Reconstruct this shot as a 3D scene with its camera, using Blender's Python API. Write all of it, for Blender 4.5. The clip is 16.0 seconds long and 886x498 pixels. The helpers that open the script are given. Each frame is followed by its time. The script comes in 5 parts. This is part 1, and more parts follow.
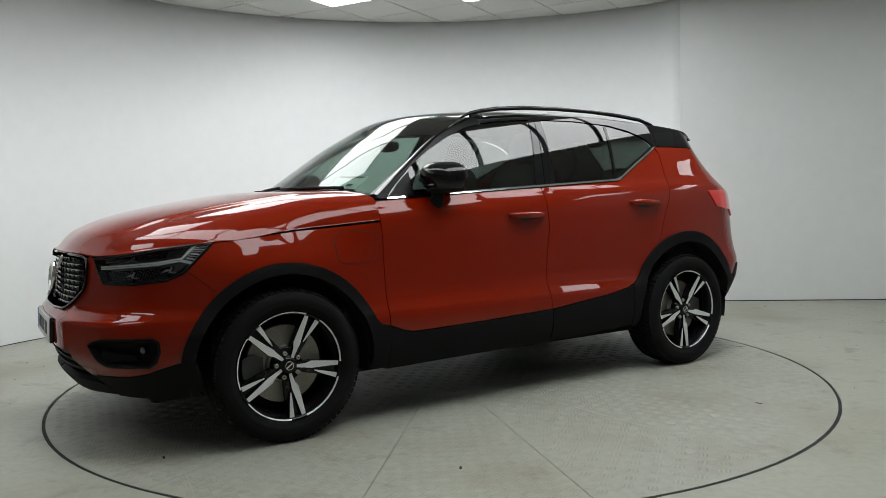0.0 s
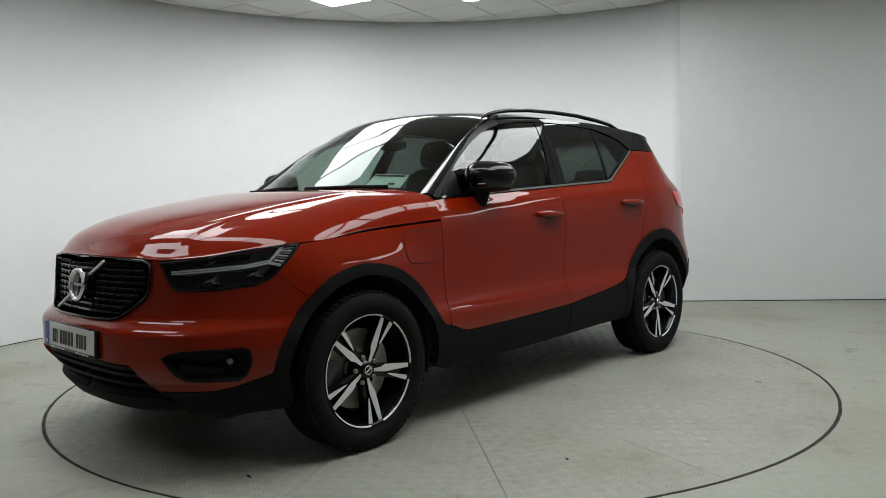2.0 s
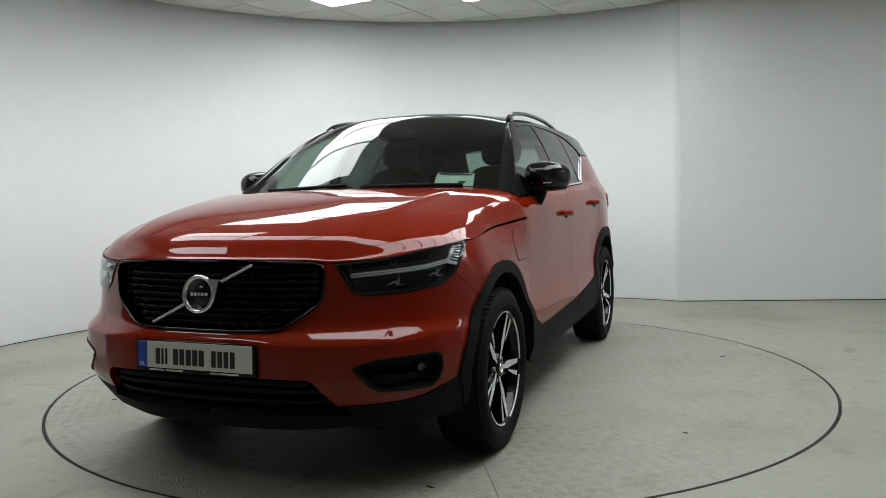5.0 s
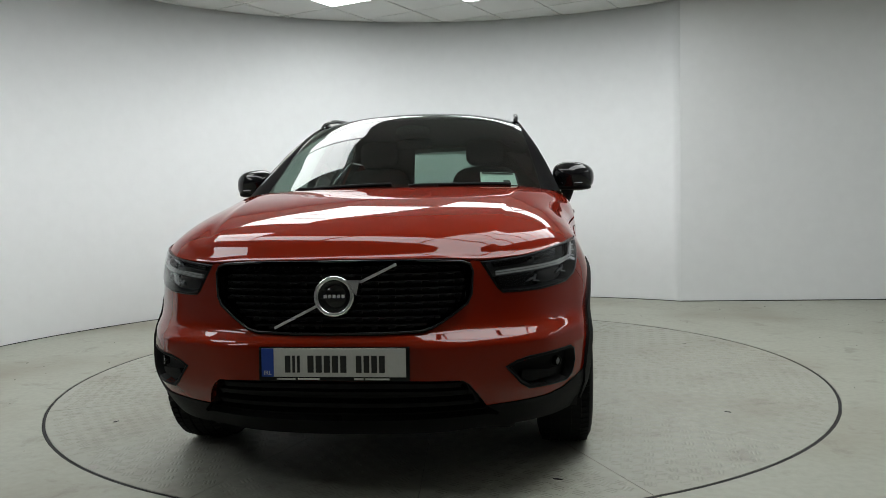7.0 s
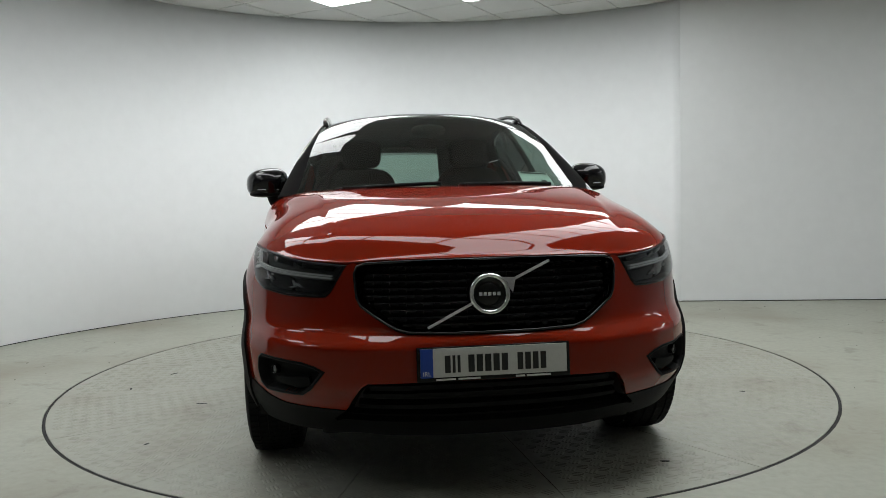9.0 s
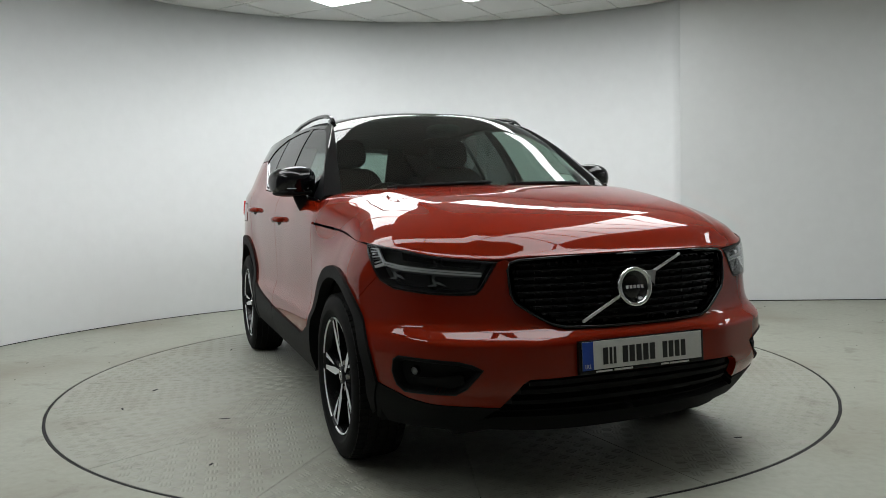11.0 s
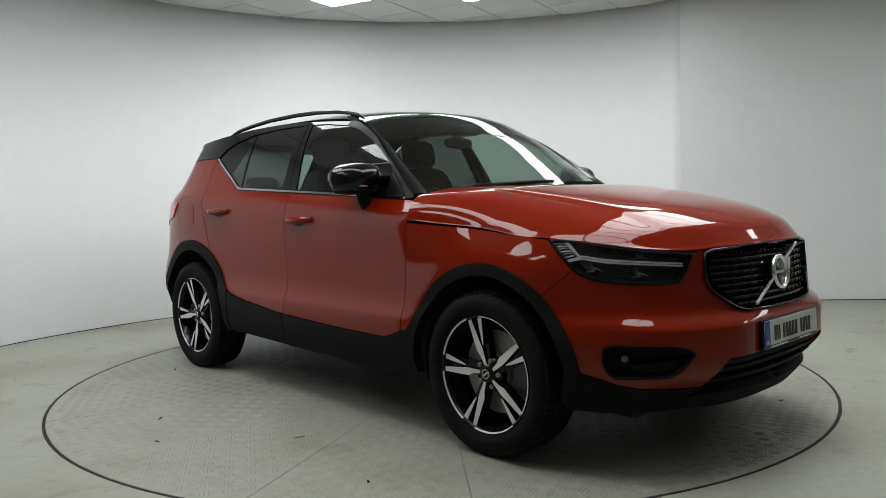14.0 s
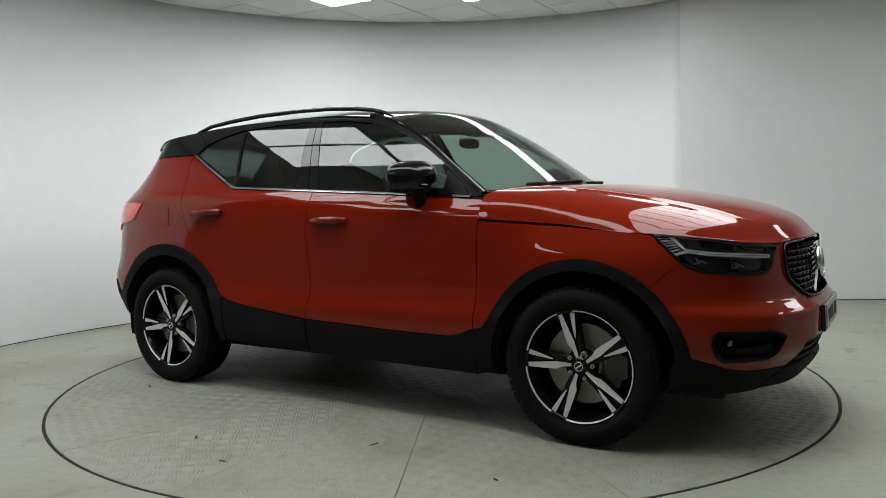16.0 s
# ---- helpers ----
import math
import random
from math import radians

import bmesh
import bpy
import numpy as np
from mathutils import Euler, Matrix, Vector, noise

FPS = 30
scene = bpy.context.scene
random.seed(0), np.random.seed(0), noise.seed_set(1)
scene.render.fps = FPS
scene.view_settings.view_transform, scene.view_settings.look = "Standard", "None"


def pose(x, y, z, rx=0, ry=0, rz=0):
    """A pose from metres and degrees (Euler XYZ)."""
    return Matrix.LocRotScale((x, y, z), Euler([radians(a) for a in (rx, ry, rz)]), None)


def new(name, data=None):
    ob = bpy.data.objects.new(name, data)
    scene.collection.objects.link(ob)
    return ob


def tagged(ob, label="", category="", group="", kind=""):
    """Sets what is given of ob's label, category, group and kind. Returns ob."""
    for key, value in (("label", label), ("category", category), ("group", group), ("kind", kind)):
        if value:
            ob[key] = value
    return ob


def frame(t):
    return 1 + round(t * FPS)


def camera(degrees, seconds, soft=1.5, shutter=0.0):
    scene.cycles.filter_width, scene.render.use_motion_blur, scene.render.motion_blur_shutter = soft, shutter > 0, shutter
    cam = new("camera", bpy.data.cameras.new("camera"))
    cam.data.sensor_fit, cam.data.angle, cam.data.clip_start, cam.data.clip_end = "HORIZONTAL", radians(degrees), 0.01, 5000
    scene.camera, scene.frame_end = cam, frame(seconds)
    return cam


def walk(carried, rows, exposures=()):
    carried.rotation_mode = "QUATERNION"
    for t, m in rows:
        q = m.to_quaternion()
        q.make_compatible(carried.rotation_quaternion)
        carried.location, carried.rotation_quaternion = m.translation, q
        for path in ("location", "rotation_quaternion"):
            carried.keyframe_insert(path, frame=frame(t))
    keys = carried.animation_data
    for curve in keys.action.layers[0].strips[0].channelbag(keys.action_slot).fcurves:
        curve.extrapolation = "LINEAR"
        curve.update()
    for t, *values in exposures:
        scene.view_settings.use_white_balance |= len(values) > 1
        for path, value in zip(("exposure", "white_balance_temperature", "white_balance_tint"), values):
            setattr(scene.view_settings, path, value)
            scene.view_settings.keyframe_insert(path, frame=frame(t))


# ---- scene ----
# ---- camera: it stands still ----
CAM_POSE = Matrix.Translation((0, -4.8904, 1.1084)) @ pose(0, 0, 0, 0, 0, -0.291) @ pose(0, 0, 0, 90 - 3.808, 0, 0) @ pose(0, 0, 0, 0, 0, -1.298)
cam = camera(59.819, 16.0, soft=0.55)
walk(cam, [(0.0, CAM_POSE), (16.0, CAM_POSE)], exposures=[(0.0, 0.05), (16.0, 0.05)])

# turntable heading in degrees, second by second
HEADINGS = (212.18, 219.45, 226.69, 233.92, 241.15, 248.37, 255.59, 262.8, 270.01, 277.2, 284.38, 291.56, 298.74, 305.94, 313.18, 320.49, 327.93)
CAR_ON_TABLE = (-0.0104, -0.0936)
TABLE_RADIUS = 2.279
ROOM_CENTRE, ROOM_RADIUS, ROOM_HEIGHT = (0.098, -0.222), 3.90, 3.026
CORNER = (2.45, 2.885)

# ---- light ----
world = bpy.data.worlds.new("studio_air")
scene.world = world
world.use_nodes = True
world.node_tree.nodes["Background"].inputs[0].default_value = (0.75, 0.85, 1.0, 1)
world.node_tree.nodes["Background"].inputs[1].default_value = 0.02
# ---- materials ----
def material(name, colour, rough=0.5, metal=0.0, grain=0.0, scale=20.0, bump=0.0, coat=0.0, stain=0.0, stain_scale=1.2, stain_colour=None, spec=0.5, smudge=0.0):
    m = bpy.data.materials.new(name)
    m.use_nodes = True
    nt = m.node_tree
    b = nt.nodes["Principled BSDF"]
    b.inputs["Base Color"].default_value = (*colour, 1)
    b.inputs["Roughness"].default_value = rough
    b.inputs["Metallic"].default_value = metal
    b.inputs["Coat Weight"].default_value = coat
    b.inputs["Coat Roughness"].default_value = 0.006
    b.inputs["Coat IOR"].default_value = 1.43
    b.inputs["Specular IOR Level"].default_value = spec
    if grain or bump or stain:
        co = nt.nodes.new("ShaderNodeTexCoord")
        n1 = nt.nodes.new("ShaderNodeTexNoise")
        n1.inputs["Scale"].default_value, n1.inputs["Detail"].default_value = scale, 6
        nt.links.new(co.outputs["Object"], n1.inputs["Vector"])
        n2 = nt.nodes.new("ShaderNodeTexNoise")
        n2.inputs["Scale"].default_value, n2.inputs["Detail"].default_value = stain_scale, 8
        nt.links.new(co.outputs["Object"], n2.inputs["Vector"])
        mix1, mix2 = nt.nodes.new("ShaderNodeMix"), nt.nodes.new("ShaderNodeMix")
        for mx in (mix1, mix2):
            mx.data_type = "RGBA"
        r1, r2 = nt.nodes.new("ShaderNodeMapRange"), nt.nodes.new("ShaderNodeMapRange")
        r1.inputs["From Min"].default_value, r1.inputs["From Max"].default_value, r1.inputs["To Max"].default_value = .35, .7, grain
        r2.inputs["From Min"].default_value, r2.inputs["From Max"].default_value, r2.inputs["To Max"].default_value = .48, .72, stain
        nt.links.new(n1.outputs["Fac"], r1.inputs["Value"])
        nt.links.new(n2.outputs["Fac"], r2.inputs["Value"])
        mix1.inputs["A"].default_value = (*colour, 1)
        mix1.inputs["B"].default_value = (*[c * .45 for c in colour], 1)
        nt.links.new(r1.outputs["Result"], mix1.inputs["Factor"])
        nt.links.new(mix1.outputs["Result"], mix2.inputs["A"])
        mix2.inputs["B"].default_value = (*(stain_colour or [c * .6 for c in colour]), 1)
        nt.links.new(r2.outputs["Result"], mix2.inputs["Factor"])
        nt.links.new(mix2.outputs["Result"], b.inputs["Base Color"])
        if smudge:
            # small brown smears and scattered specks of dirt
            last = mix2
            for sc, lo, hi, amount in ((4.5, .56, .72, smudge), (34, .66, .74, smudge * 1.2)):
                n3, r3, m3 = nt.nodes.new("ShaderNodeTexNoise"), nt.nodes.new("ShaderNodeMapRange"), nt.nodes.new("ShaderNodeMix")
                n3.inputs["Scale"].default_value, n3.inputs["Detail"].default_value, n3.inputs["Roughness"].default_value, n3.inputs["Distortion"].default_value = sc, 9, .68, .6
                r3.inputs["From Min"].default_value, r3.inputs["From Max"].default_value, r3.inputs["To Max"].default_value = lo, hi, min(1, amount)
                m3.data_type = "RGBA"
                m3.inputs["B"].default_value = (.105, .085, .058, 1)
                nt.links.new(co.outputs["Object"], n3.inputs["Vector"])
                nt.links.new(n3.outputs["Fac"], r3.inputs["Value"])
                nt.links.new(r3.outputs["Result"], m3.inputs["Factor"])
                nt.links.new(last.outputs["Result"], m3.inputs["A"])
                nt.links.new(m3.outputs["Result"], b.inputs["Base Color"])
                last = m3
        if bump:
            bp = nt.nodes.new("ShaderNodeBump")
            bp.inputs["Strength"].default_value, bp.inputs["Distance"].default_value = bump, .002
            nt.links.new(n1.outputs["Fac"], bp.inputs["Height"])
            nt.links.new(bp.outputs["Normal"], b.inputs["Normal"])
    return m


def glass(name, tint, ior=1.45):
    m = bpy.data.materials.new(name)
    m.use_nodes = True
    nt = m.node_tree
    nt.nodes.remove(nt.nodes["Principled BSDF"])
    out = nt.nodes["Material Output"]
    tr, gl, fr, po, ma, mix = (nt.nodes.new(k) for k in ("ShaderNodeBsdfTransparent", "ShaderNodeBsdfGlossy", "ShaderNodeLayerWeight", "ShaderNodeMath", "ShaderNodeMath", "ShaderNodeMixShader"))
    tr.inputs["Color"].default_value = (*tint, 1)
    gl.inputs["Roughness"].default_value = 0.0
    # gloss rises from the glass's own reflectance to full at grazing angles, alike from inside and outside
    f0 = ((ior - 1) / (ior + 1)) ** 2
    fr.inputs["Blend"].default_value = .5
    po.operation, ma.operation = "POWER", "MULTIPLY_ADD"
    po.inputs[1].default_value = 5
    ma.inputs[1].default_value, ma.inputs[2].default_value = 1 - f0, f0
    nt.links.new(fr.outputs["Facing"], po.inputs[0])
    nt.links.new(po.outputs[0], ma.inputs[0])
    nt.links.new(ma.outputs[0], mix.inputs[0])
    nt.links.new(tr.outputs[0], mix.inputs[1])
    nt.links.new(gl.outputs[0], mix.inputs[2])
    nt.links.new(mix.outputs[0], out.inputs["Surface"])
    return m


def glow(name, colour, strength):
    m = bpy.data.materials.new(name)
    m.use_nodes = True
    b = m.node_tree.nodes["Principled BSDF"]
    b.inputs["Base Color"].default_value = (.8, .8, .8, 1)
    b.inputs["Emission Color"].default_value = (*colour, 1)
    b.inputs["Emission Strength"].default_value = strength
    return m


M_PAINT = material("red_metallic_paint", (.200, .0105, .0016), rough=.55, metal=.06, coat=1.0, spec=.0, grain=.10, scale=900)
M_BLACK_GLOSS = material("gloss_black_paint", (.005, .005, .006), rough=.2, coat=1.0, spec=.0, grain=.05, scale=60)
M_PLASTIC = material("grained_black_plastic", (.007, .0073, .0076), rough=.62, spec=.10, grain=.35, scale=350, bump=.25, stain=.25, stain_scale=6, stain_colour=(.012, .012, .012))
M_DARK = material("matt_black_liner", (.006, .006, .006), rough=.8, grain=.3, scale=40)
M_CHROME = material("bright_chrome", (.78, .79, .80), rough=.08, metal=1.0, grain=.05, scale=80)
M_SATIN_CHROME = material("satin_chrome", (.85, .86, .87), rough=.22, metal=1.0, grain=.06, scale=80)
M_RUBBER = material("tyre_rubber", (.006, .006, .0063), rough=.75, spec=.14, grain=.4, scale=160, bump=.3, stain=.4, stain_scale=9, stain_colour=(.015, .015, .015))
M_ALLOY = material("machined_alloy", (.74, .75, .76), rough=.42, metal=.35, grain=.12, scale=120)
M_RIM_BLACK = material("gloss_black_rim", (.007, .007, .008), rough=.25, coat=.4, spec=.1, grain=.1, scale=60)
M_DISC = material("brake_disc_steel", (.36, .345, .31), rough=.45, metal=.45, grain=.3, scale=90)
M_GLASS = glass("tinted_glass", (.46, .57, .52), 1.8)
M_SATIN = material("satin_black_trim", (.007, .007, .0075), rough=.30, grain=.15, scale=90, spec=.12)
M_PRIVACY = glass("privacy_glass", (.13, .145, .14), 1.8)
M_LENS = glass("clear_lens", (.93, .95, .96), 1.4)
M_WHITE_PART = material("white_light_guide", (.40, .41, .42), rough=.25, grain=.05, scale=50)
M_TAIL = material("red_lamp_plastic", (.75, .035, .03), rough=.12, coat=1.0, grain=.1, scale=70)
M_PLATE = material("white_reflective_plate", (.62, .62, .60), rough=.4, grain=.1, scale=80)
M_BLUE = material("blue_plate_band", (.015, .06, .36), rough=.4, grain=.1, scale=80)
M_INK = material("black_ink", (.012, .012, .012), rough=.5, grain=.1, scale=80)
M_PAPER = material("white_card", (.85, .90, .87), rough=.5, grain=.06, scale=60)
M_SEAT = material("charcoal_leather", (.006, .006, .0064), spec=.15, rough=.6, grain=.3, scale=120, bump=.3)
M_WALL = material("white_wall_paint", (.74, .755, .76), rough=.55, grain=.05, scale=9, stain=.10, stain_scale=.7, stain_colour=(.66, .67, .67))
M_CEIL = material("white_ceiling_tile", (.72, .73, .71), rough=.8, grain=.12, scale=120, bump=.2, stain=.12, stain_scale=.8)
M_GRID = material("white_ceiling_grid", (.45, .46, .455), rough=.5, grain=.05, scale=60)
M_FLOOR = material("painted_concrete", (.335, .345, .288), rough=.45, grain=.22, scale=26, bump=.15, stain=.8, stain_scale=.8, stain_colour=(.215, .19, .14), smudge=.45)
M_TABLE = material("painted_tread_plate", (.322, .330, .280), rough=.47, grain=.22, scale=22, bump=.10, stain=.6, stain_scale=1.8, stain_colour=(.225, .212, .165), smudge=.38)
M_HOUSING = material("grey_lamp_housing", (.055, .058, .06), rough=.3, grain=.2, scale=60)
M_LAMP_GLASS = material("grey_lamp_glass", (.20, .21, .22), rough=.15, coat=.6, grain=.2, scale=200)
M_GAP = material("dark_gap", (.012, .012, .012), rough=.9, grain=.3, scale=20)
M_LAMP = glow("lit_ceiling_panel", (.97, 1.0, 1.0), 6.0)
# ---- the car's body surface: x forward, y to its left, z up, origin on the ground between the axles ----
def smooth_table(points, lo, hi, n=1500):
    """A dense table of a monotone-tangent cubic through the points."""
    px, py = np.array([q[0] for q in points], float), np.array([q[1] for q in points], float)
    h, dl = np.diff(px), np.diff(py) / np.diff(px)
    m = np.zeros(len(px))
    m[0], m[-1] = dl[0], dl[-1]
    for i in range(1, len(px) - 1):
        if dl[i - 1] * dl[i] > 0:
            w1, w2 = 2 * h[i] + h[i - 1], h[i] + 2 * h[i - 1]
            m[i] = (w1 + w2) / (w1 / dl[i - 1] + w2 / dl[i])
    q = np.linspace(lo, hi, n)
    i = np.clip(np.searchsorted(px, q) - 1, 0, len(h) - 1)
    t = np.clip((q - px[i]) / h[i], 0, 1)
    v = (py[i] * (1 + 2 * t) * (1 - t) ** 2 + m[i] * h[i] * t * (1 - t) ** 2
         + py[i + 1] * t * t * (3 - 2 * t) + m[i + 1] * h[i] * t * t * (t - 1))
    return q, v


def blur(v, n):
    k = np.hanning(n)
    return np.convolve(np.pad(v, n // 2, mode="edge"), k / k.sum(), "valid")[:len(v)]


def plan_contour():
    """The plan of the body at its widest, from the middle of the nose round the left side to the tail."""
    pts = np.array([(2.215, -0.2), (2.222, 0), (2.215, .2), (2.175, .40), (2.09, .58), (1.97, .725), (1.82, .83), (1.62, .895), (1.35, .922),
                    (1.0, .93), (.5, .932), (0, .932), (-.5, .932), (-1, .932), (-1.35, .93), (-1.62, .912), (-1.85, .868),
                    (-2.02, .78), (-2.13, .6), (-2.175, .35), (-2.19, 0), (-2.175, -.3)])
    out = []
    for i in range(1, len(pts) - 2):
        a, b, c, d = pts[i - 1:i + 3]
        for t in np.linspace(0, 1, 40, endpoint=False):
            out.append(.5 * (2 * b + (c - a) * t + (2 * a - 5 * b + 4 * c - d) * t * t + (3 * b - a - 3 * c + d) * t ** 3))
    return np.array(out + [pts[-2]])


PLAN = plan_contour()
PLAN_S = np.r_[0, np.cumsum(np.hypot(*np.diff(PLAN, axis=0).T))]
S_END = PLAN_S[-1]
_s = np.linspace(0, S_END, 3000)
PLAN_X, PLAN_Y = blur(np.interp(_s, PLAN_S, PLAN[:, 0]), 61), blur(np.interp(_s, PLAN_S, PLAN[:, 1]), 61)
PLAN_Y = PLAN_Y + np.interp(-PLAN_X, [-2.3, -2.16, -2.07, -1.95, -1.8, -1.62, -1.35, -1.0, -.5, 0, 1.0, 1.35, 1.85, 2.1, 2.3], [0, .004, .016, .03, .036, .034, .026, .012, .005, 0, .004, .014, .02, .008, 0])
PLAN_Y = blur(PLAN_Y, 121)
PLAN_Y[0], PLAN_Y[-1] = 0, 0
_tx, _ty = np.gradient(PLAN_X), np.gradient(PLAN_Y)
_l = np.hypot(_tx, _ty)
PLAN_NX, PLAN_NY = _ty / _l, -_tx / _l
PLAN_NX[:30], PLAN_NY[:30] = np.interp(np.arange(30), [0, 29], [1, PLAN_NX[29]]), np.interp(np.arange(30), [0, 29], [0, PLAN_NY[29]])
PLAN_NX[-30:], PLAN_NY[-30:] = np.interp(np.arange(30), [0, 29], [PLAN_NX[-30], -1]), np.interp(np.arange(30), [0, 29], [PLAN_NY[-30], 0])
BELT = smooth_table([(-2.2, 1.22), (-1.2, 1.215), (-.86, 1.20), (-.27, 1.173), (.3, 1.142), (.78, 1.112), (1.2, 1.09), (2.3, 1.02)], -2.3, 2.3)
LOWER = smooth_table([(.1, .13), (.22, .075), (.30, .035), (.40, .006), (.50, .002), (.545, .005), (.575, .016), (.61, .028), (.68, .0365), (.78, .0365), (.9, .0335), (1.0, .034), (1.1, .038), (1.7, .04)], 0, 1.8)
UPPER = smooth_table([(-1.2, 0), (-.17, 0), (-.10, .006), (-.055, .022), (-.02, .048), (.02, .068), (.10, .103), (.20, .151), (.30, .209), (.39, .278), (.46, .36), (.6, .55)], -1.2, .7)
FENDER = smooth_table([(0, 0), (.79, 0), (.84, .009), (.90, .031), (.95, .049), (1.0, .065), (1.1, .09)], 0, 1.8)
NOSE = smooth_table([(.15, .21), (.24, .12), (.30, .07), (.38, .02), (.46, 0), (.59, 0), (.604, .003), (.640, .032), (.66, .042), (.70, .050), (.76, .055), (.85, .062), (.92, .078), (1.0, .12), (1.7, .5)], 0, 1.8)
TAIL = smooth_table([(.15, .25), (.3, .16), (.40, .08), (.55, .01), (.64, 0), (.72, .02), (.8, .035), (.95, .05), (1.1, .075), (1.2, .16), (1.4, .40), (1.55, .56), (1.7, .7)], 0, 1.8)


def step(a, b, v):
    t = np.clip((v - a) / (b - a), 0, 1)
    return t * t * (3 - 2 * t)


def s_at(x):
    """The contour length at which the side has this x."""
    return float(np.interp(-x, -PLAN_X, _s))


def wall_skin(s, z, off=0.0):
    """The upright skin of the left half: contour length s and height z."""
    s, z = np.asarray(s, float), np.asarray(z, float)
    x, y = np.interp(s, _s, PLAN_X), np.interp(s, _s, PLAN_Y)
    nx, ny = np.interp(s, _s, PLAN_NX), np.interp(s, _s, PLAN_NY)
    wf = step(1.52, 2.10, x)
    wr = step(-1.55, -2.08, x)
    side = np.interp(z, *LOWER) + np.interp(z - np.interp(x, *BELT), *UPPER)
    d = wf * np.interp(z, *NOSE) + wr * np.interp(z, *TAIL) + (1 - wf - wr) * side
    d = d - .022 * step(.15, .42, s) * (1 - step(.62, .95, s)) * step(.34, .44, z) * (1 - step(.58, .64, z))
    d = d + np.interp(z, *FENDER) * step(.84, 1.32, x) * (1 - step(1.55, 2.0, x))
    for hub in (1.458, 4.160):
        r = np.hypot(s - hub, z - .355)
        d = d - .011 * np.exp(-((r - .46) / .13) ** 2) * step(.48, .72, z)
    d = d - .020 * step(.50, .80, s) * (1 - step(1.10, 1.45, s)) * (1 - step(.95, 1.02, z))
    d = d - off
    return np.stack([x - nx * d + .028 * step(1.72, 2.10, x), y - ny * d, z], -1)


HOOD_C = smooth_table([(0, 1.168), (.22, 1.158), (.42, 1.128), (.62, 1.088), (.78, 1.046), (.90, .993), (.96, .953), (1, .905)], 0, 1)
HOOD_F = smooth_table([(0, .897), (.35, .893), (.48, .884), (.6, .890), (.8, .918), (1, .940)], 0, 1)
HOOD_SIDE = smooth_table([(1.135, .940), (1.30, .953), (1.524, .975), (1.75, .990), (1.955, 1.003), (2.2, 1.01)], 1.0, 2.2)


# cross-section of the bonnet, from its raised middle over a crease and a valley to the sloping shoulder
HOOD_G = smooth_table([(0, 1), (.3, .992), (.5, .975), (.66, .950), (.70, .936), (.726, .866), (.77, .812), (.84, .71), (.90, .555), (.95, .345), (.98, .16), (1, 0)], 0, 1)
HOOD_G = (HOOD_G[0], blur(HOOD_G[1], 11))
HOOD_R = smooth_table([(0, 1), (.3, .992), (.5, .972), (.66, .937), (.74, .898), (.80, .850), (.86, .785), (.91, .69), (.95, .55), (.98, .32), (1, 0)], 0, 1)
HOOD_R = (HOOD_R[0], blur(HOOD_R[1], 31))


def hood_skin(f, r, off=0.0):
    """The bonnet's left half: f from the middle to the side, r from the windscreen to the nose."""
    f, r = np.asarray(f, float), np.asarray(r, float)
    x0, y0 = 1.04 - .185 * np.clip(f / .92, 0, 1) ** 2.5, .893 * f
    end = wall_skin(1.135 * f, np.interp(f, *HOOD_F), .002)
    ss = 1.955 + (1.135 - 1.955) * r
    side = wall_skin(ss, np.interp(ss, *HOOD_SIDE), .002)
    one = wall_skin(1.135, .940, .002)
    g = f ** 6
    x = x0 + (end[..., 0] - x0) * r + g * (side[..., 0] - (.855 + (one[0] - .855) * r))
    y = y0 + (end[..., 1] - y0) * r + g * (side[..., 1] - (.893 + (one[1] - .893) * r))
    e, c = side[..., 2], np.interp(r, *HOOD_C)
    low = e + (end[..., 2] - e) * step(.6, 1, r)
    # the crease runs inwards towards the nose
    fold = .74 - .25 * r
    at = np.where(f < fold, f * .70 / fold, .70 + (f - fold) * .30 / (1 - fold))
    back = step(.62, .05, r)
    z = low + (c - low) * (back * np.interp(at, *HOOD_R) + (1 - back) * np.interp(at, *HOOD_G))
    z = z + (end[..., 2] - z) * np.clip((r - .9) / .1, 0, 1) ** 3
    return np.stack([x, y, z + off], -1)


ROOF_C = [(1.05, 1.145), (.825, 1.302), (.555, 1.475), (.285, 1.602), (.05, 1.632), (-.3, 1.649), (-.8, 1.645), (-1.2, 1.622), (-1.6, 1.572), (-1.82, 1.50)]
ROOF_E = [(.84, 1.120), (.62, 1.277), (.385, 1.437), (.13, 1.547), (-.1, 1.578), (-.4, 1.592), (-.85, 1.585), (-1.2, 1.562), (-1.55, 1.525), (-1.78, 1.47)]
_edge = {.84: .752, .62: .708, .385: .661, .13: .612}
ROOF_E = [(x, _edge.get(x, float(wall_skin(s_at(x), z)[1])), z) for x, z in ROOF_E]
_k = np.arange(len(ROOF_C))
ROOF_T = [smooth_table(list(zip(_k, [q[i] for q in ROOF_C])), 0, 9)[1] for i in (0, 1)] + [smooth_table(list(zip(_k, [q[i] for q in ROOF_E])), 0, 9)[1] for i in (0, 1, 2)]
ROOF_T = [blur(v, 81) for v in ROOF_T]
_rk = np.linspace(0, 9, 1500)


def top_skin(f, k, off=0.0):
    """Windscreen (k 0 to 3) and roof (k 3 to 9): f from the middle to the left edge."""
    f, k = np.asarray(f, float), np.asarray(k, float)
    xc, zc, xe, ye, ze = (np.interp(k, _rk, v) for v in ROOF_T)
    g = np.abs(f)
    return np.stack([xc + (xe - xc) * g ** 2.3, ye * f, zc + (ze - zc) * g ** 2.6 + off], -1)
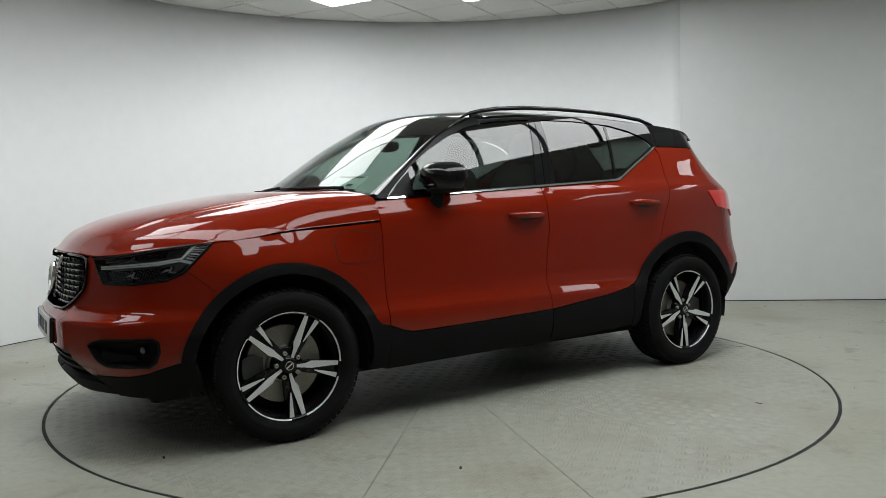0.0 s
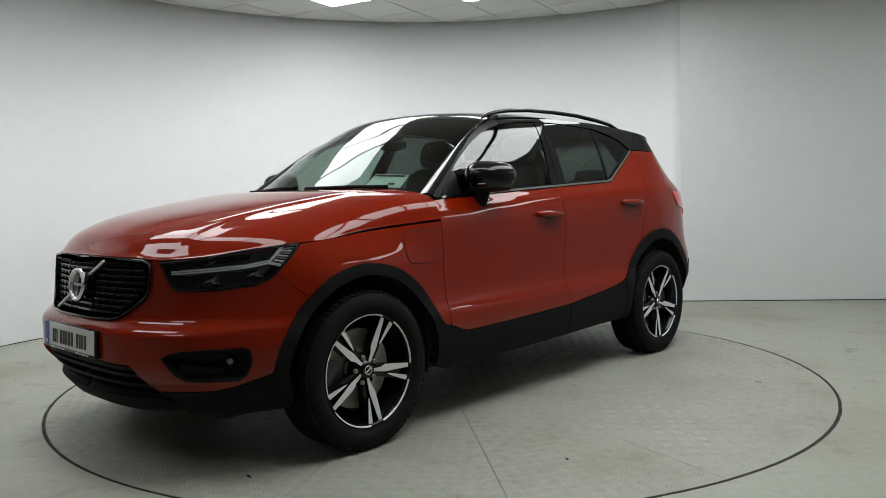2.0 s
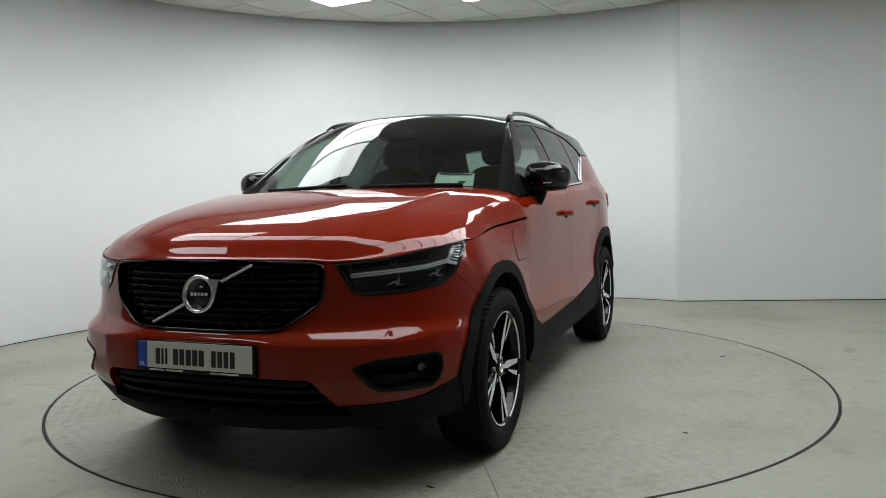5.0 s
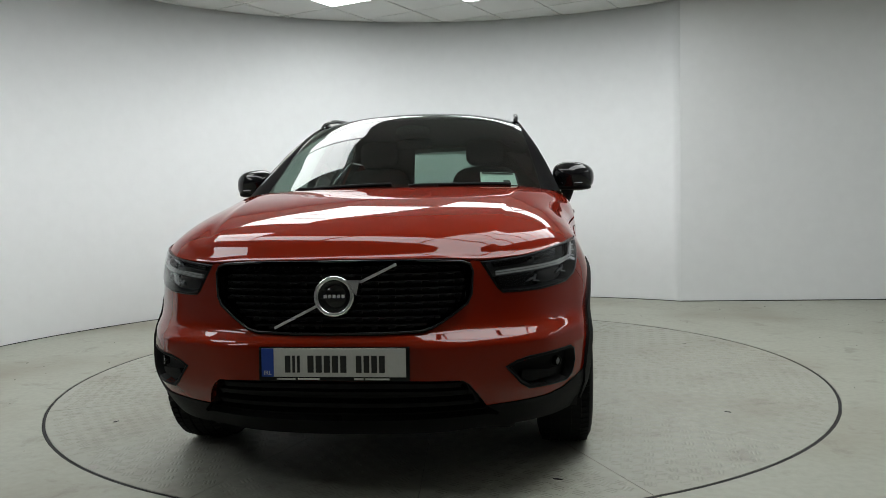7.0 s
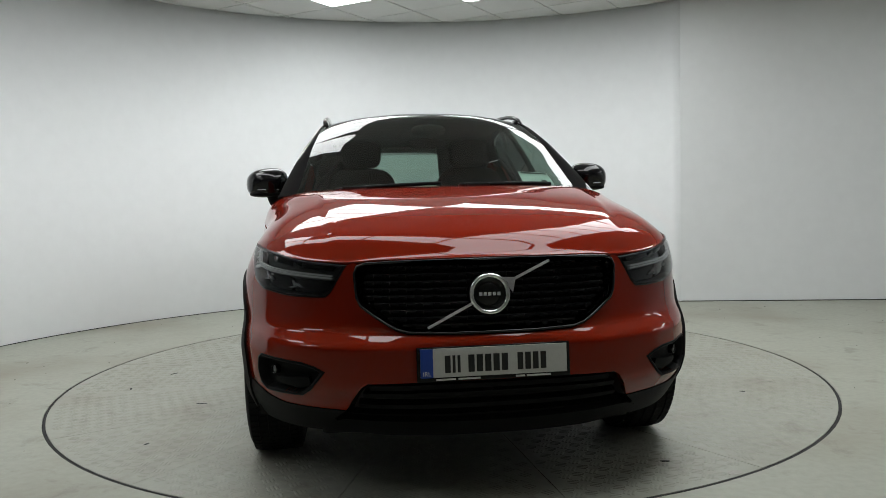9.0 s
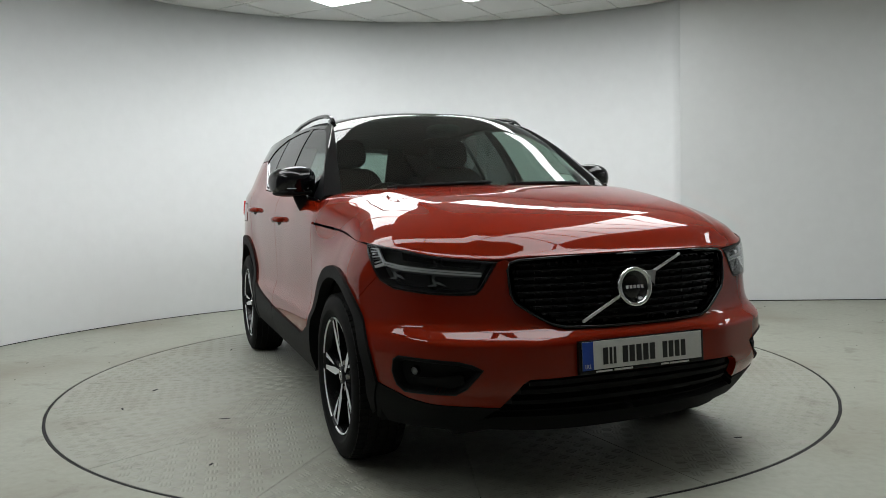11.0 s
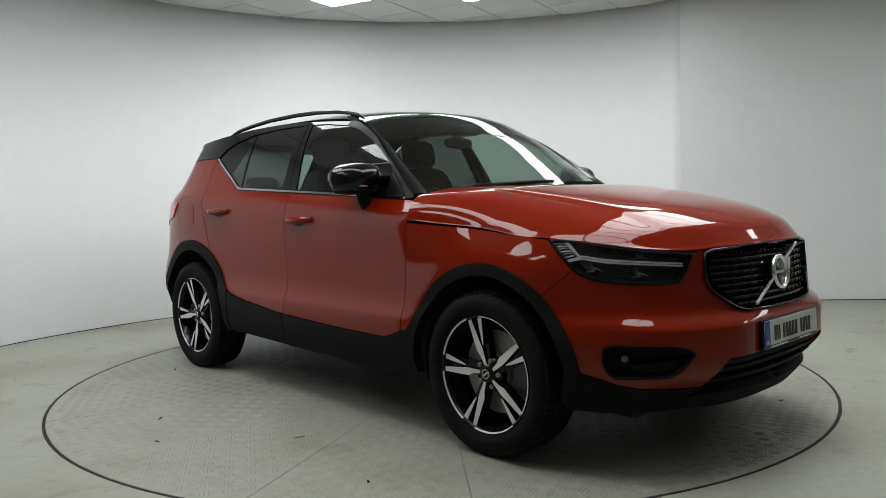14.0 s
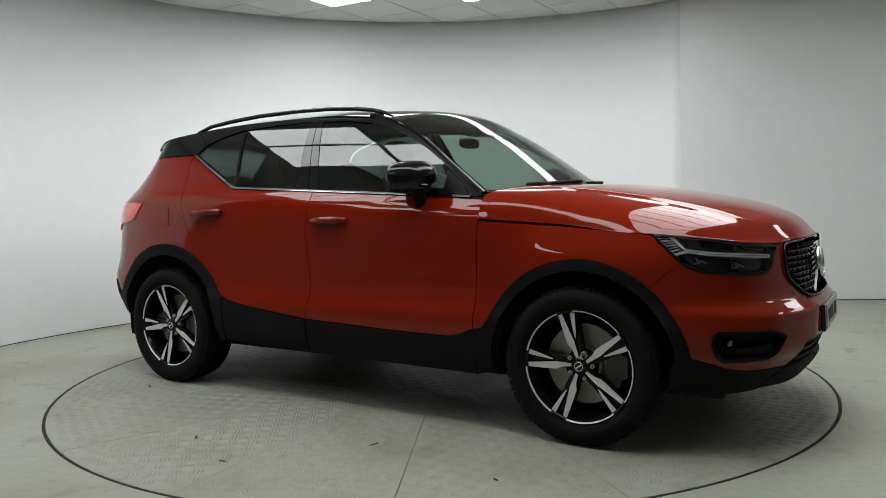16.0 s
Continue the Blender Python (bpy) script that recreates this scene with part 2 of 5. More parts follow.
# ---- mesh helpers ----
def part(name, bm, mat, parent, label="", smooth=True):
    me = bpy.data.meshes.new(name)
    bm.to_mesh(me)
    bm.free()
    me.materials.append(mat)
    if smooth:
        me.shade_smooth()
    ob = new(name, me)
    ob.parent = parent
    if label:
        tagged(ob, label)
    return ob


def mesh_part(name, verts, faces, mat, parent, normals=None, label="", smooth=True):
    me = bpy.data.meshes.new(name)
    me.from_pydata([tuple(v) for v in verts], [], faces)
    me.materials.append(mat)
    me.validate()
    if smooth:
        me.shade_smooth()
    if normals is not None:
        me.normals_split_custom_set_from_vertices([tuple(n) for n in normals])
    ob = new(name, me)
    ob.parent = parent
    if label:
        tagged(ob, label)
    return ob


def clip_half(poly, axis, at, sign):
    out = []
    for i in range(len(poly)):
        a, b = poly[i - 1], poly[i]
        da, db = (a[axis] - at) * sign, (b[axis] - at) * sign
        if (da >= 0) != (db >= 0):
            t = da / (da - db)
            out.append((a[0] + (b[0] - a[0]) * t, a[1] + (b[1] - a[1]) * t))
        if db >= 0:
            out.append(b)
    return out


def area2(poly):
    return sum(poly[i - 1][0] * poly[i][1] - poly[i][0] * poly[i - 1][1] for i in range(len(poly)))


def shrink(poly, d):
    """Move a counter-clockwise outline inwards by d."""
    if area2(poly) < 0:
        poly = poly[::-1]
    out, n = [], len(poly)
    for i in range(n):
        a, b, c = np.array(poly[i - 1]), np.array(poly[i]), np.array(poly[(i + 1) % n])
        u, w = b - a, c - b
        u, w = u / (np.linalg.norm(u) + 1e-9), w / (np.linalg.norm(w) + 1e-9)
        n1, n2 = np.array((-u[1], u[0])), np.array((-w[1], w[0]))
        m = n1 + n2
        k = max(.35, 1 + n1 @ n2)
        out.append(tuple(b + m * d / k))
    return out


def panel(name, skin, outline, mat, parent, cell=.03, off=0.0, depth=.012, gap=.002, right=False, label="", both=False):
    """A panel of a skin inside an outline of its two coordinates, with a returned edge. both: mirrored into one mesh."""
    poly = shrink(outline, gap) if gap else list(outline)
    if area2(poly) < 0:
        poly = poly[::-1]
    lo, hi = np.min(poly, axis=0), np.max(poly, axis=0)
    nu, nv = max(1, math.ceil((hi[0] - lo[0]) / cell)), max(1, math.ceil((hi[1] - lo[1]) / cell))
    us, vs = np.linspace(lo[0], hi[0], nu + 1), np.linspace(lo[1], hi[1], nv + 1)
    index, pts, faces = {}, [], []

    def vert(q):
        key = (round(q[0] * 4000), round(q[1] * 4000))
        if key not in index:
            index[key] = len(pts)
            pts.append(q)
        return index[key]
    for i in range(nu):
        strip = clip_half(clip_half(poly, 0, us[i], 1), 0, us[i + 1], -1)
        if len(strip) < 3:
            continue
        for j in range(nv):
            c = clip_half(clip_half(strip, 1, vs[j], 1), 1, vs[j + 1], -1)
            if len(c) < 3 or abs(area2(c)) < 1e-8:
                continue
            ids = []
            for q in c:
                k = vert(q)
                if not ids or (k != ids[-1] and k != ids[0]):
                    ids.append(k)
            if len(ids) >= 3 and len(set(ids)) == len(ids):
                faces.append(ids)
    q = np.array(pts)
    e = 1e-3
    v = skin(q[:, 0], q[:, 1], off)
    n = np.cross(skin(q[:, 0] + e, q[:, 1], off) - skin(q[:, 0] - e, q[:, 1], off), skin(q[:, 0], q[:, 1] + e, off) - skin(q[:, 0], q[:, 1] - e, off))
    n /= np.linalg.norm(n, axis=1)[:, None] + 1e-12
    if (n @ np.array((v.mean(0) - np.array((0, 0, .6))))).mean() < 0:
        n = -n
    fn = sum((np.cross(v[f[1]] - v[f[0]], v[f[2]] - v[f[0]]) @ n[f[0]]) for f in faces)
    if fn < 0:
        faces = [f[::-1] for f in faces]
    edges = {}
    for f in faces:
        for a, b in zip(f, f[1:] + f[:1]):
            edges[(a, b)] = 1
    rim = [(a, b) for a, b in edges if (b, a) not in edges]
    verts, norms, allf = [tuple(p_) for p_ in v], [tuple(p_) for p_ in n], list(faces)
    if depth:
        top, low = {}, {}
        for a, b in rim:
            for k in (a, b):
                if k not in top:
                    top[k] = len(verts)
                    verts.append(tuple(v[k]))
                    norms.append((0, 0, 0))
                    low[k] = len(verts)
                    verts.append(tuple(v[k] - n[k] * depth))
                    norms.append((0, 0, 0))
            allf.append([top[b], top[a], low[a], low[b]])
    if right or both:
        mv, mn = [(x, -y, z) for x, y, z in verts], [(x, -y, z) for x, y, z in norms]
        mf = [f[::-1] for f in allf]
        if right:
            verts, norms, allf = mv, mn, mf
        else:
            k = len(verts)
            verts, norms, allf = verts + mv, norms + mn, allf + [[i + k for i in f] for f in mf]
    return mesh_part(name, verts, allf, mat, parent, norms, label)


def arc(cu, cv, r, a0, a1, n=24):
    return [(cu + r * math.cos(radians(a0 + (a1 - a0) * i / n)), cv + r * math.sin(radians(a0 + (a1 - a0) * i / n))) for i in range(n + 1)]


def add_box(bm, lo, hi, m=Matrix(), bevel=0.0):
    r = bmesh.ops.create_cube(bm, size=1)
    c, d = (Vector(lo) + Vector(hi)) / 2, Vector(hi) - Vector(lo)
    bmesh.ops.transform(bm, matrix=m @ Matrix.Translation(c) @ Matrix.Diagonal((*d, 1)), verts=r["verts"])
    if bevel:
        es = {e for v in r["verts"] for e in v.link_edges}
        bmesh.ops.bevel(bm, geom=list(es), offset=bevel, segments=2, affect="EDGES", profile=.6)
    return bm


def box(lo, hi, m=Matrix(), bevel=0.0):
    return add_box(bmesh.new(), lo, hi, m, bevel)


def lathe(bm, profile, n=48, m=Matrix(), close=False):
    """Turn (radius, y) pairs round the y axis."""
    rings = []
    for r, y in profile:
        rings.append([bm.verts.new(m @ Vector((r * math.cos(2 * math.pi * i / n), y, r * math.sin(2 * math.pi * i / n)))) for i in range(n)])
    pairs = list(zip(rings, rings[1:])) + ([(rings[-1], rings[0])] if close else [])
    for a, b in pairs:
        for i in range(n):
            bm.faces.new((a[i], b[i], b[(i + 1) % n], a[(i + 1) % n]))
    return bm


def prism(bm, outline, y0, y1, m=Matrix()):
    """A prism along y of an outline in x and z."""
    a = [bm.verts.new(m @ Vector((x, y0, z))) for x, z in outline]
    b = [bm.verts.new(m @ Vector((x, y1, z))) for x, z in outline]
    bm.faces.new(a), bm.faces.new(b[::-1])
    for i in range(len(a)):
        bm.faces.new((a[i - 1], b[i - 1], b[i], a[i]))
    bmesh.ops.recalc_face_normals(bm, faces=bm.faces)
    return bm


def tube(bm, path, radius, n=10, flat=1.0):
    """A tube along a path; flat squeezes it in z."""
    rings = []
    for i, q in enumerate(path):
        q = Vector(q)
        t = (Vector(path[min(i + 1, len(path) - 1)]) - Vector(path[max(i - 1, 0)])).normalized()
        a = t.cross(Vector((0, 0, 1)))
        a = a.normalized() if a.length > 1e-4 else Vector((1, 0, 0))
        b = a.cross(t)
        r = radius[i] if isinstance(radius, (list, tuple)) else radius
        rings.append([bm.verts.new(q + a * r * math.cos(2 * math.pi * k / n) + b * r * flat * math.sin(2 * math.pi * k / n)) for k in range(n)])
    for a, b in zip(rings, rings[1:]):
        for k in range(n):
            bm.faces.new((a[k], a[(k + 1) % n], b[(k + 1) % n], b[k]))
    bm.faces.new(rings[0][::-1]), bm.faces.new(rings[-1])
    bmesh.ops.recalc_face_normals(bm, faces=bm.faces)
    return bm
# ---- the room ----
def room():
    ROOM_END = -9.0
    floor = part("floor", box((-7, -9, -.3), (7, 4.4, -.06)), M_FLOOR, None, smooth=False)
    # the floor round the turntable, with a round hole
    bm = bmesh.new()
    n = 128
    ring = [bm.verts.new(((TABLE_RADIUS + .008) * math.cos(2 * math.pi * i / n), (TABLE_RADIUS + .008) * math.sin(2 * math.pi * i / n), 0)) for i in range(n)]
    low = [bm.verts.new((v.co.x, v.co.y, -.06)) for v in ring]
    out = []
    for i in range(n):
        a = 2 * math.pi * i / n
        k = min(7 / max(1e-6, abs(math.cos(a))), (4.4 if math.sin(a) > 0 else 9) / max(1e-6, abs(math.sin(a))))
        out.append(bm.verts.new((k * math.cos(a), k * math.sin(a), 0)))
    for i in range(n):
        j = (i + 1) % n
        bm.faces.new((ring[i], out[i], out[j], ring[j]))
        bm.faces.new((ring[j], low[j], low[i], ring[i]))
    # square corners
    for sx in (-1, 1):
        for y in (4.4, -9):
            ys = [v for v in out if abs(v.co.y - y) < 1e-3 and v.co.x * sx > 0]
            xs = [v for v in out if abs(v.co.x - sx * 7) < 1e-3 and v.co.y * y > 0]
            a, b = max(ys, key=lambda v: v.co.x * sx), max(xs, key=lambda v: v.co.y * (1 if y > 0 else -1))
            c = bm.verts.new((sx * 7, y, 0))
            bm.faces.new((a, b, c))
    bmesh.ops.recalc_face_normals(bm, faces=bm.faces)
    for f in bm.faces:
        if f.normal.z < -.5:
            f.normal_flip()
    top = part("painted_top", bm, M_FLOOR, floor, smooth=False)
    tagged(floor, "worn pale grey painted concrete studio floor with scuffs", "floor", kind="structure")
    # curved wall
    cx, cy = ROOM_CENTRE
    a1 = math.atan2(CORNER[1] - cy, CORNER[0] - cx)
    a0 = radians(188)
    bm = bmesh.new()
    cols = []
    for i in range(97):
        a = a1 + (a0 - a1) * i / 96
        c = []
        for r in (ROOM_RADIUS, ROOM_RADIUS + .12):
            for z in (0, ROOM_HEIGHT + .1):
                c.append(bm.verts.new((cx + r * math.cos(a), cy + r * math.sin(a), z)))
        cols.append(c)
    for p_, q_ in zip(cols, cols[1:]):
        bm.faces.new((p_[0], q_[0], q_[1], p_[1]))
        bm.faces.new((p_[2], p_[3], q_[3], q_[2]))
        bm.faces.new((p_[1], q_[1], q_[3], p_[3]))
    for c in (cols[0], cols[-1]):
        bm.faces.new((c[0], c[1], c[3], c[2]))
    bmesh.ops.recalc_face_normals(bm, faces=bm.faces)
    w = part("wall_curved", bm, M_WALL, None)
    tagged(w, "smooth white painted curved studio wall with faint scuffs", "wall", kind="structure")
    # dark joint along the foot of the wall
    bm = bmesh.new()
    for i in range(97):
        a = a1 + (a0 - a1) * i / 96
        cols[i] = [bm.verts.new((cx + r * math.cos(a), cy + r * math.sin(a), z)) for r, z in ((ROOM_RADIUS - .007, .001), (ROOM_RADIUS - .007, .006), (ROOM_RADIUS - .0005, .006))]
    for p_, q_ in zip(cols, cols[1:]):
        bm.faces.new((p_[0], q_[0], q_[1], p_[1]))
        bm.faces.new((p_[1], q_[1], q_[2], p_[2]))
    tagged(part("trim", bm, M_GAP, None), "dark dirty joint strip along the wall foot", "trim", kind="structure")
    # flat wall beyond the corner
    d = Vector((4.41 - CORNER[0], 2.665 - CORNER[1], 0)).normalized()
    m = Matrix.Translation((*CORNER, 0)) @ Matrix.Rotation(math.atan2(d.y, d.x), 4, "Z")
    w = part("wall_flat", box((.0, 0, 0), (5.2, .12, ROOM_HEIGHT + .1), m), M_WALL, None, smooth=False)
    tagged(w, "flat white painted studio wall with faint marks", "wall", kind="structure")
    tagged(part("trim", box((.0, -.008, .001), (5.0, -.001, .008), m), M_GAP, None), "dark dirty joint strip along the wall foot", "trim", kind="structure")
    # unseen plain walls added to close the place
    for nm, lo, hi in (("wall_side_a", (-6.6, ROOM_END, 0), (-6.48, 1.6, 4.4)), ("wall_return", (-6.48, 1.48, 0), (-3.6, 1.6, 4.4)), ("wall_side_b", (6.5, ROOM_END, 0), (6.62, 2.6, 4.4)), ("wall_back", (-6.6, ROOM_END - .12, 0), (6.62, ROOM_END, 4.4))):
        tagged(part(nm, box(lo, hi), M_BACKWALL, None, smooth=False), "plain grey wall added out of view to bounce light", "wall", kind="structure")


# grey of the unseen walls, raised so they bounce fill light onto the car
M_BACKWALL = material("grey_back_wall", (.45, .45, .455), rough=.7, grain=.1, scale=8, stain=.2)
room()


TILE = .6
GRID_TURN = radians(-30)
GRID_U, GRID_V = -2.355, 2.045      # one crossing of the grid, along its own axes


def ceiling():
    """Suspended tiles in one mesh, each with its own edges, over a backing sheet."""
    bm = bmesh.new()
    add_box(bm, (-7, -9, ROOM_HEIGHT + .012), (7, 4.4, ROOM_HEIGHT + .2))
    m = Matrix.Rotation(GRID_TURN, 4, "Z")
    verts, faces = [], []
    for i in range(-22, 24):
        for j in range(-22, 8):
            u, v = GRID_U + i * TILE, GRID_V + j * TILE
            c = m @ Vector((u + .3, v + .3, 0))
            if not (-6.6 < c.x < 6.6 and -8.8 < c.y < 4.2) or (i, j) in LIT_TILES:
                continue
            k = len(verts)
            dz = random.uniform(-.0012, .0012)
            for z, g in ((ROOM_HEIGHT + .010, .008), (ROOM_HEIGHT + .003, .008), (ROOM_HEIGHT + dz, .012)):
                for a, b in ((g, g), (TILE - g, g), (TILE - g, TILE - g), (g, TILE - g)):
                    verts.append(m @ Vector((u + a, v + b, z)))
            for r in (0, 4):
                for q in range(4):
                    faces.append((k + r + q, k + r + (q + 1) % 4, k + r + 4 + (q + 1) % 4, k + r + 4 + q))
            faces.append((k + 11, k + 10, k + 9, k + 8))
    vs = [bm.verts.new(v) for v in verts]
    for f in faces:
        bm.faces.new([vs[q] for q in f])
    bmesh.ops.recalc_face_normals(bm, faces=bm.faces)
    c = part("ceiling", bm, M_CEIL, None, smooth=False)
    tagged(c, "white suspended ceiling of square mineral tiles", "ceiling", kind="structure")


def ceiling_light(u0, v0, w, d):
    """A lit panel filling whole tiles: its low corner and size along the grid."""
    ob = tagged(new("ceiling_light"), "lit white LED panel set flush among ceiling tiles", "ceiling light", "ceiling panel lights")
    ob.matrix_world = Matrix.Rotation(GRID_TURN, 4, "Z") @ Matrix.Translation((u0 + w / 2, v0 + d / 2, ROOM_HEIGHT))
    w, d = w / 2 - .006, d / 2 - .006
    part("diffuser", box((-w + .020, -d + .020, -.001), (w - .020, d - .020, .006)), M_LAMP, ob, "lit white diffuser", smooth=False)
    bm = bmesh.new()
    for lo, hi in (((-w, -d, -.004), (w, -d + .019, .009)), ((-w, d - .019, -.004), (w, d, .009)), ((-w, -d + .019, -.004), (-w + .019, d - .019, .009)), ((w - .019, -d + .019, -.004), (w, d - .019, .009))):
        add_box(bm, lo, hi)
    part("frame", bm, M_GRID, ob, smooth=False)


# a square ring of panels, one metre twenty by sixty, over the turntable
# the last five, outside the ring, are unseen extras brightening right wall and left floor
PANELS = [(i, j, 2, 1) for i in (0, 6) for j in range(-7, 0) if (i, j) != (0, -5)] + [(i, j, 2, 1) for i in (2, 4) for j in (0, -7)] + [(0, -9, 2, 1), (1, -11, 2, 1), (12, -1, 2, 1), (10, 1, 2, 1), (12, 1, 2, 1)]
LIT_TILES = {(i + k, j) for i, j, w, d in PANELS for k in range(w)}
ceiling()
for i, j, w, d in PANELS:
    ceiling_light(GRID_U + i * TILE, GRID_V + j * TILE, w * TILE, d * TILE)


def tread_group(verts, faces, x, y, z0, turn):
    """Three short, rounded, paint-filled bars side by side."""
    ct, st = math.cos(turn), math.sin(turn)
    for b in range(3):
        w0 = (b - 1) * .0165
        half = .026 - .004 * abs(b - 1)
        k = len(verts)
        for z, l, w in ((z0, half, .0066), (z0 + .0016, half - .006, .0028)):
            for sx, sy in ((-1, -1), (1, -1), (1, 1), (-1, 1)):
                px, py = sx * l, w0 + sy * w
                verts.append((x + px * ct - py * st, y + px * st + py * ct, z))
        faces.append((k + 4, k + 5, k + 6, k + 7))
        for q in range(4):
            faces.append((k + q, k + (q + 1) % 4, k + 4 + (q + 1) % 4, k + 4 + q))


def turntable():
    ob = tagged(new("turntable"), "round flush vehicle turntable of painted wedge tread plates", "turntable")
    n, first = 16, 4.5
    rng = random.Random(3)
    rin, rout = .55, TABLE_RADIUS - .010
    for i in range(n):
        a0, a1 = radians(first + 22.5 * i), radians(first + 22.5 * (i + 1))
        bm = bmesh.new()
        dz = rng.uniform(-.0006, .0006)
        rows = []
        for r, z in ((rin, dz - .01), (rin, dz), (rout, dz), (rout, dz - .05)):
            g = .0016 / r
            rows.append([bm.verts.new((r * math.cos(a), r * math.sin(a), z)) for a in np.linspace(a0 + g, a1 - g, 13)])
        for p_, q_ in zip(rows, rows[1:]):
            for k in range(12):
                bm.faces.new((p_[k], p_[k + 1], q_[k + 1], q_[k]))
        for k in (0, 12):
            bm.faces.new([row[k] for row in rows])
        bmesh.ops.recalc_face_normals(bm, faces=bm.faces)
        plate = part("deck_plate", bm, M_TABLE, ob, "painted wedge-shaped tread plate", smooth=False)
        # tread: groups of short raised bars, turned by a right angle from group to group
        verts, faces = [], []
        mid = (a0 + a1) / 2
        cm, sm = math.cos(mid), math.sin(mid)
        pitch = .062
        for iu in range(int(rin / pitch), int(rout / pitch) + 1):
            for iv in range(-9, 10):
                u, v = (iu + .5) * pitch, iv * pitch
                x, y = u * cm - v * sm, u * sm + v * cm
                r, a = math.hypot(u, v), math.atan2(v, u)
                if not (rin + .05 < r < rout - .05) or abs(a) > radians(11.25) - .036 / r:
                    continue
                tread_group(verts, faces, x, y, dz, mid + radians(45 if (iu + iv) % 2 else -45))
        tagged(mesh_part("tread_pattern", verts, faces, M_TABLE, plate, smooth=False), kind="stuff")
    bm = bmesh.new()
    lathe(bm, [(rin - .002, -.01), (rin - .002, 0), (.001, 0)], 48)
    bmesh.ops.transform(bm, matrix=Matrix.Rotation(radians(90), 4, "X"), verts=bm.verts)
    bmesh.ops.recalc_face_normals(bm, faces=bm.faces)
    centre = part("centre_plate", bm, M_TABLE, ob, smooth=False)
    verts, faces = [], []
    for iu in range(-8, 9):
        for iv in range(-8, 9):
            if math.hypot(iu, iv) * .062 < rin - .04:
                tread_group(verts, faces, iu * .062, iv * .062, 0, radians(45 if (iu + iv) % 2 else -45))
    tagged(mesh_part("tread_pattern", verts, faces, M_TABLE, centre, smooth=False), kind="stuff")
    bm = bmesh.new()
    lathe(bm, [(rout - .002, -.012), (.5, -.011), (.48, -.011)], 96)
    bmesh.ops.transform(bm, matrix=Matrix.Rotation(radians(90), 4, "X"), verts=bm.verts)
    part("sub_frame", bm, M_GAP, ob, smooth=False)
    # black strip added to keep the rim gap dark, its height and width uneven
    bm = bmesh.new()
    gap_strip = []
    for k in range(256):
        a = 2 * math.pi * k / 256
        w_, h_ = rng.uniform(-.0015, .0015), rng.uniform(-.0035, -.001)
        gap_strip.append([bm.verts.new((r * math.cos(a), r * math.sin(a), z)) for r, z in ((rout + .0005, -.02), (rout + .0008, h_), (TABLE_RADIUS + .0055 + w_, h_), (TABLE_RADIUS + .0062 + w_, -.02))])
    for p_, q_ in zip(gap_strip, gap_strip[1:] + gap_strip[:1]):
        for k in range(3):
            bm.faces.new((p_[k], q_[k], q_[k + 1], p_[k + 1]))
    bmesh.ops.recalc_face_normals(bm, faces=bm.faces)
    part("rim_gap_shade", bm, M_DARK, ob, "uneven black strip for the shaded gap round the rim", smooth=False)
    for a in (0, 23.6, 90, 152, -34.4, -94, -124):
        m = Matrix.Rotation(radians(a), 4, "Z") @ Matrix.Translation((rout - .03, 0, 0))
        bm = bmesh.new()
        prism(bm, [(.022 * math.cos(t), .034 * math.sin(t)) for t in np.linspace(0, 2 * math.pi, 14, endpoint=False)], -.006, .001, m @ Matrix.Rotation(radians(90), 4, "X"))
        part("rim_cap", bm, M_DISC, ob, "small oval cover plate", smooth=False)
    for a, r, l in ((-100, 1.75, .03), (-88, 1.9, .02), (60, 1.8, .016), (-70, 1.5, .03), (20, 2.0, .02), (118, 1.9, .018), (-140, 1.8, .025), (-52, 1.95, .016)):
        m = Matrix.Rotation(radians(a), 4, "Z") @ Matrix.Translation((r, 0, .002)) @ Matrix.Rotation(radians(a * 3), 4, "Z")
        bm = bmesh.new()
        prism(bm, [(-l, -.004), (-l * .2, -.007), (l, -.003), (l * .8, .004), (-l * .6, .005)], -.001, .001, m @ Matrix.Rotation(radians(90), 4, "X"))
        part("paint_chip", bm, M_GAP, ob, "dark chip in the paint", smooth=False)
    return ob


TABLE = turntable()


def floor_debris():
    """Small dark chips and grit on the painted floor, outside the turntable."""
    bm = bmesh.new()
    rng = random.Random(11)
    spots = [(2.63, 2.30), (2.65, -.73), (3.1, 2.4), (-3.0, -.3), (-2.95, .55), (3.7, 1.0), (2.0, -2.0), (-2.2, -2.0), (2.1, 1.62)]
    spots += [(rng.uniform(-3.3, 4.0), rng.uniform(-2.6, 2.2)) for _ in range(90)]
    for i, (x, y) in enumerate(spots):
        if math.hypot(x, y) < TABLE_RADIUS + .06 or math.hypot(x - ROOM_CENTRE[0], y - ROOM_CENTRE[1]) > 3.7 and x < 2.4:
            continue
        r = rng.uniform(.006, .014) if i < 9 else rng.uniform(.002, .005)
        n = rng.randint(5, 7)
        a0 = rng.uniform(0, 6)
        pts = [(x + r * rng.uniform(.5, 1.2) * math.cos(a0 + 2 * math.pi * k / n), y + .7 * r * rng.uniform(.5, 1.2) * math.sin(a0 + 2 * math.pi * k / n)) for k in range(n)]
        low = [bm.verts.new((px, py, .0003)) for px, py in pts]
        top = [bm.verts.new((x + (px - x) * .7, y + (py - y) * .7, .0025)) for px, py in pts]
        bm.faces.new(top)
        for k in range(n):
            bm.faces.new((low[k], low[(k + 1) % n], top[(k + 1) % n], top[k]))
    ob = part("floor_grit", bm, M_GAP, None, smooth=False)
    tagged(ob, "scattered dark grit and paint chips on the floor", "grit", kind="stuff")


floor_debris()
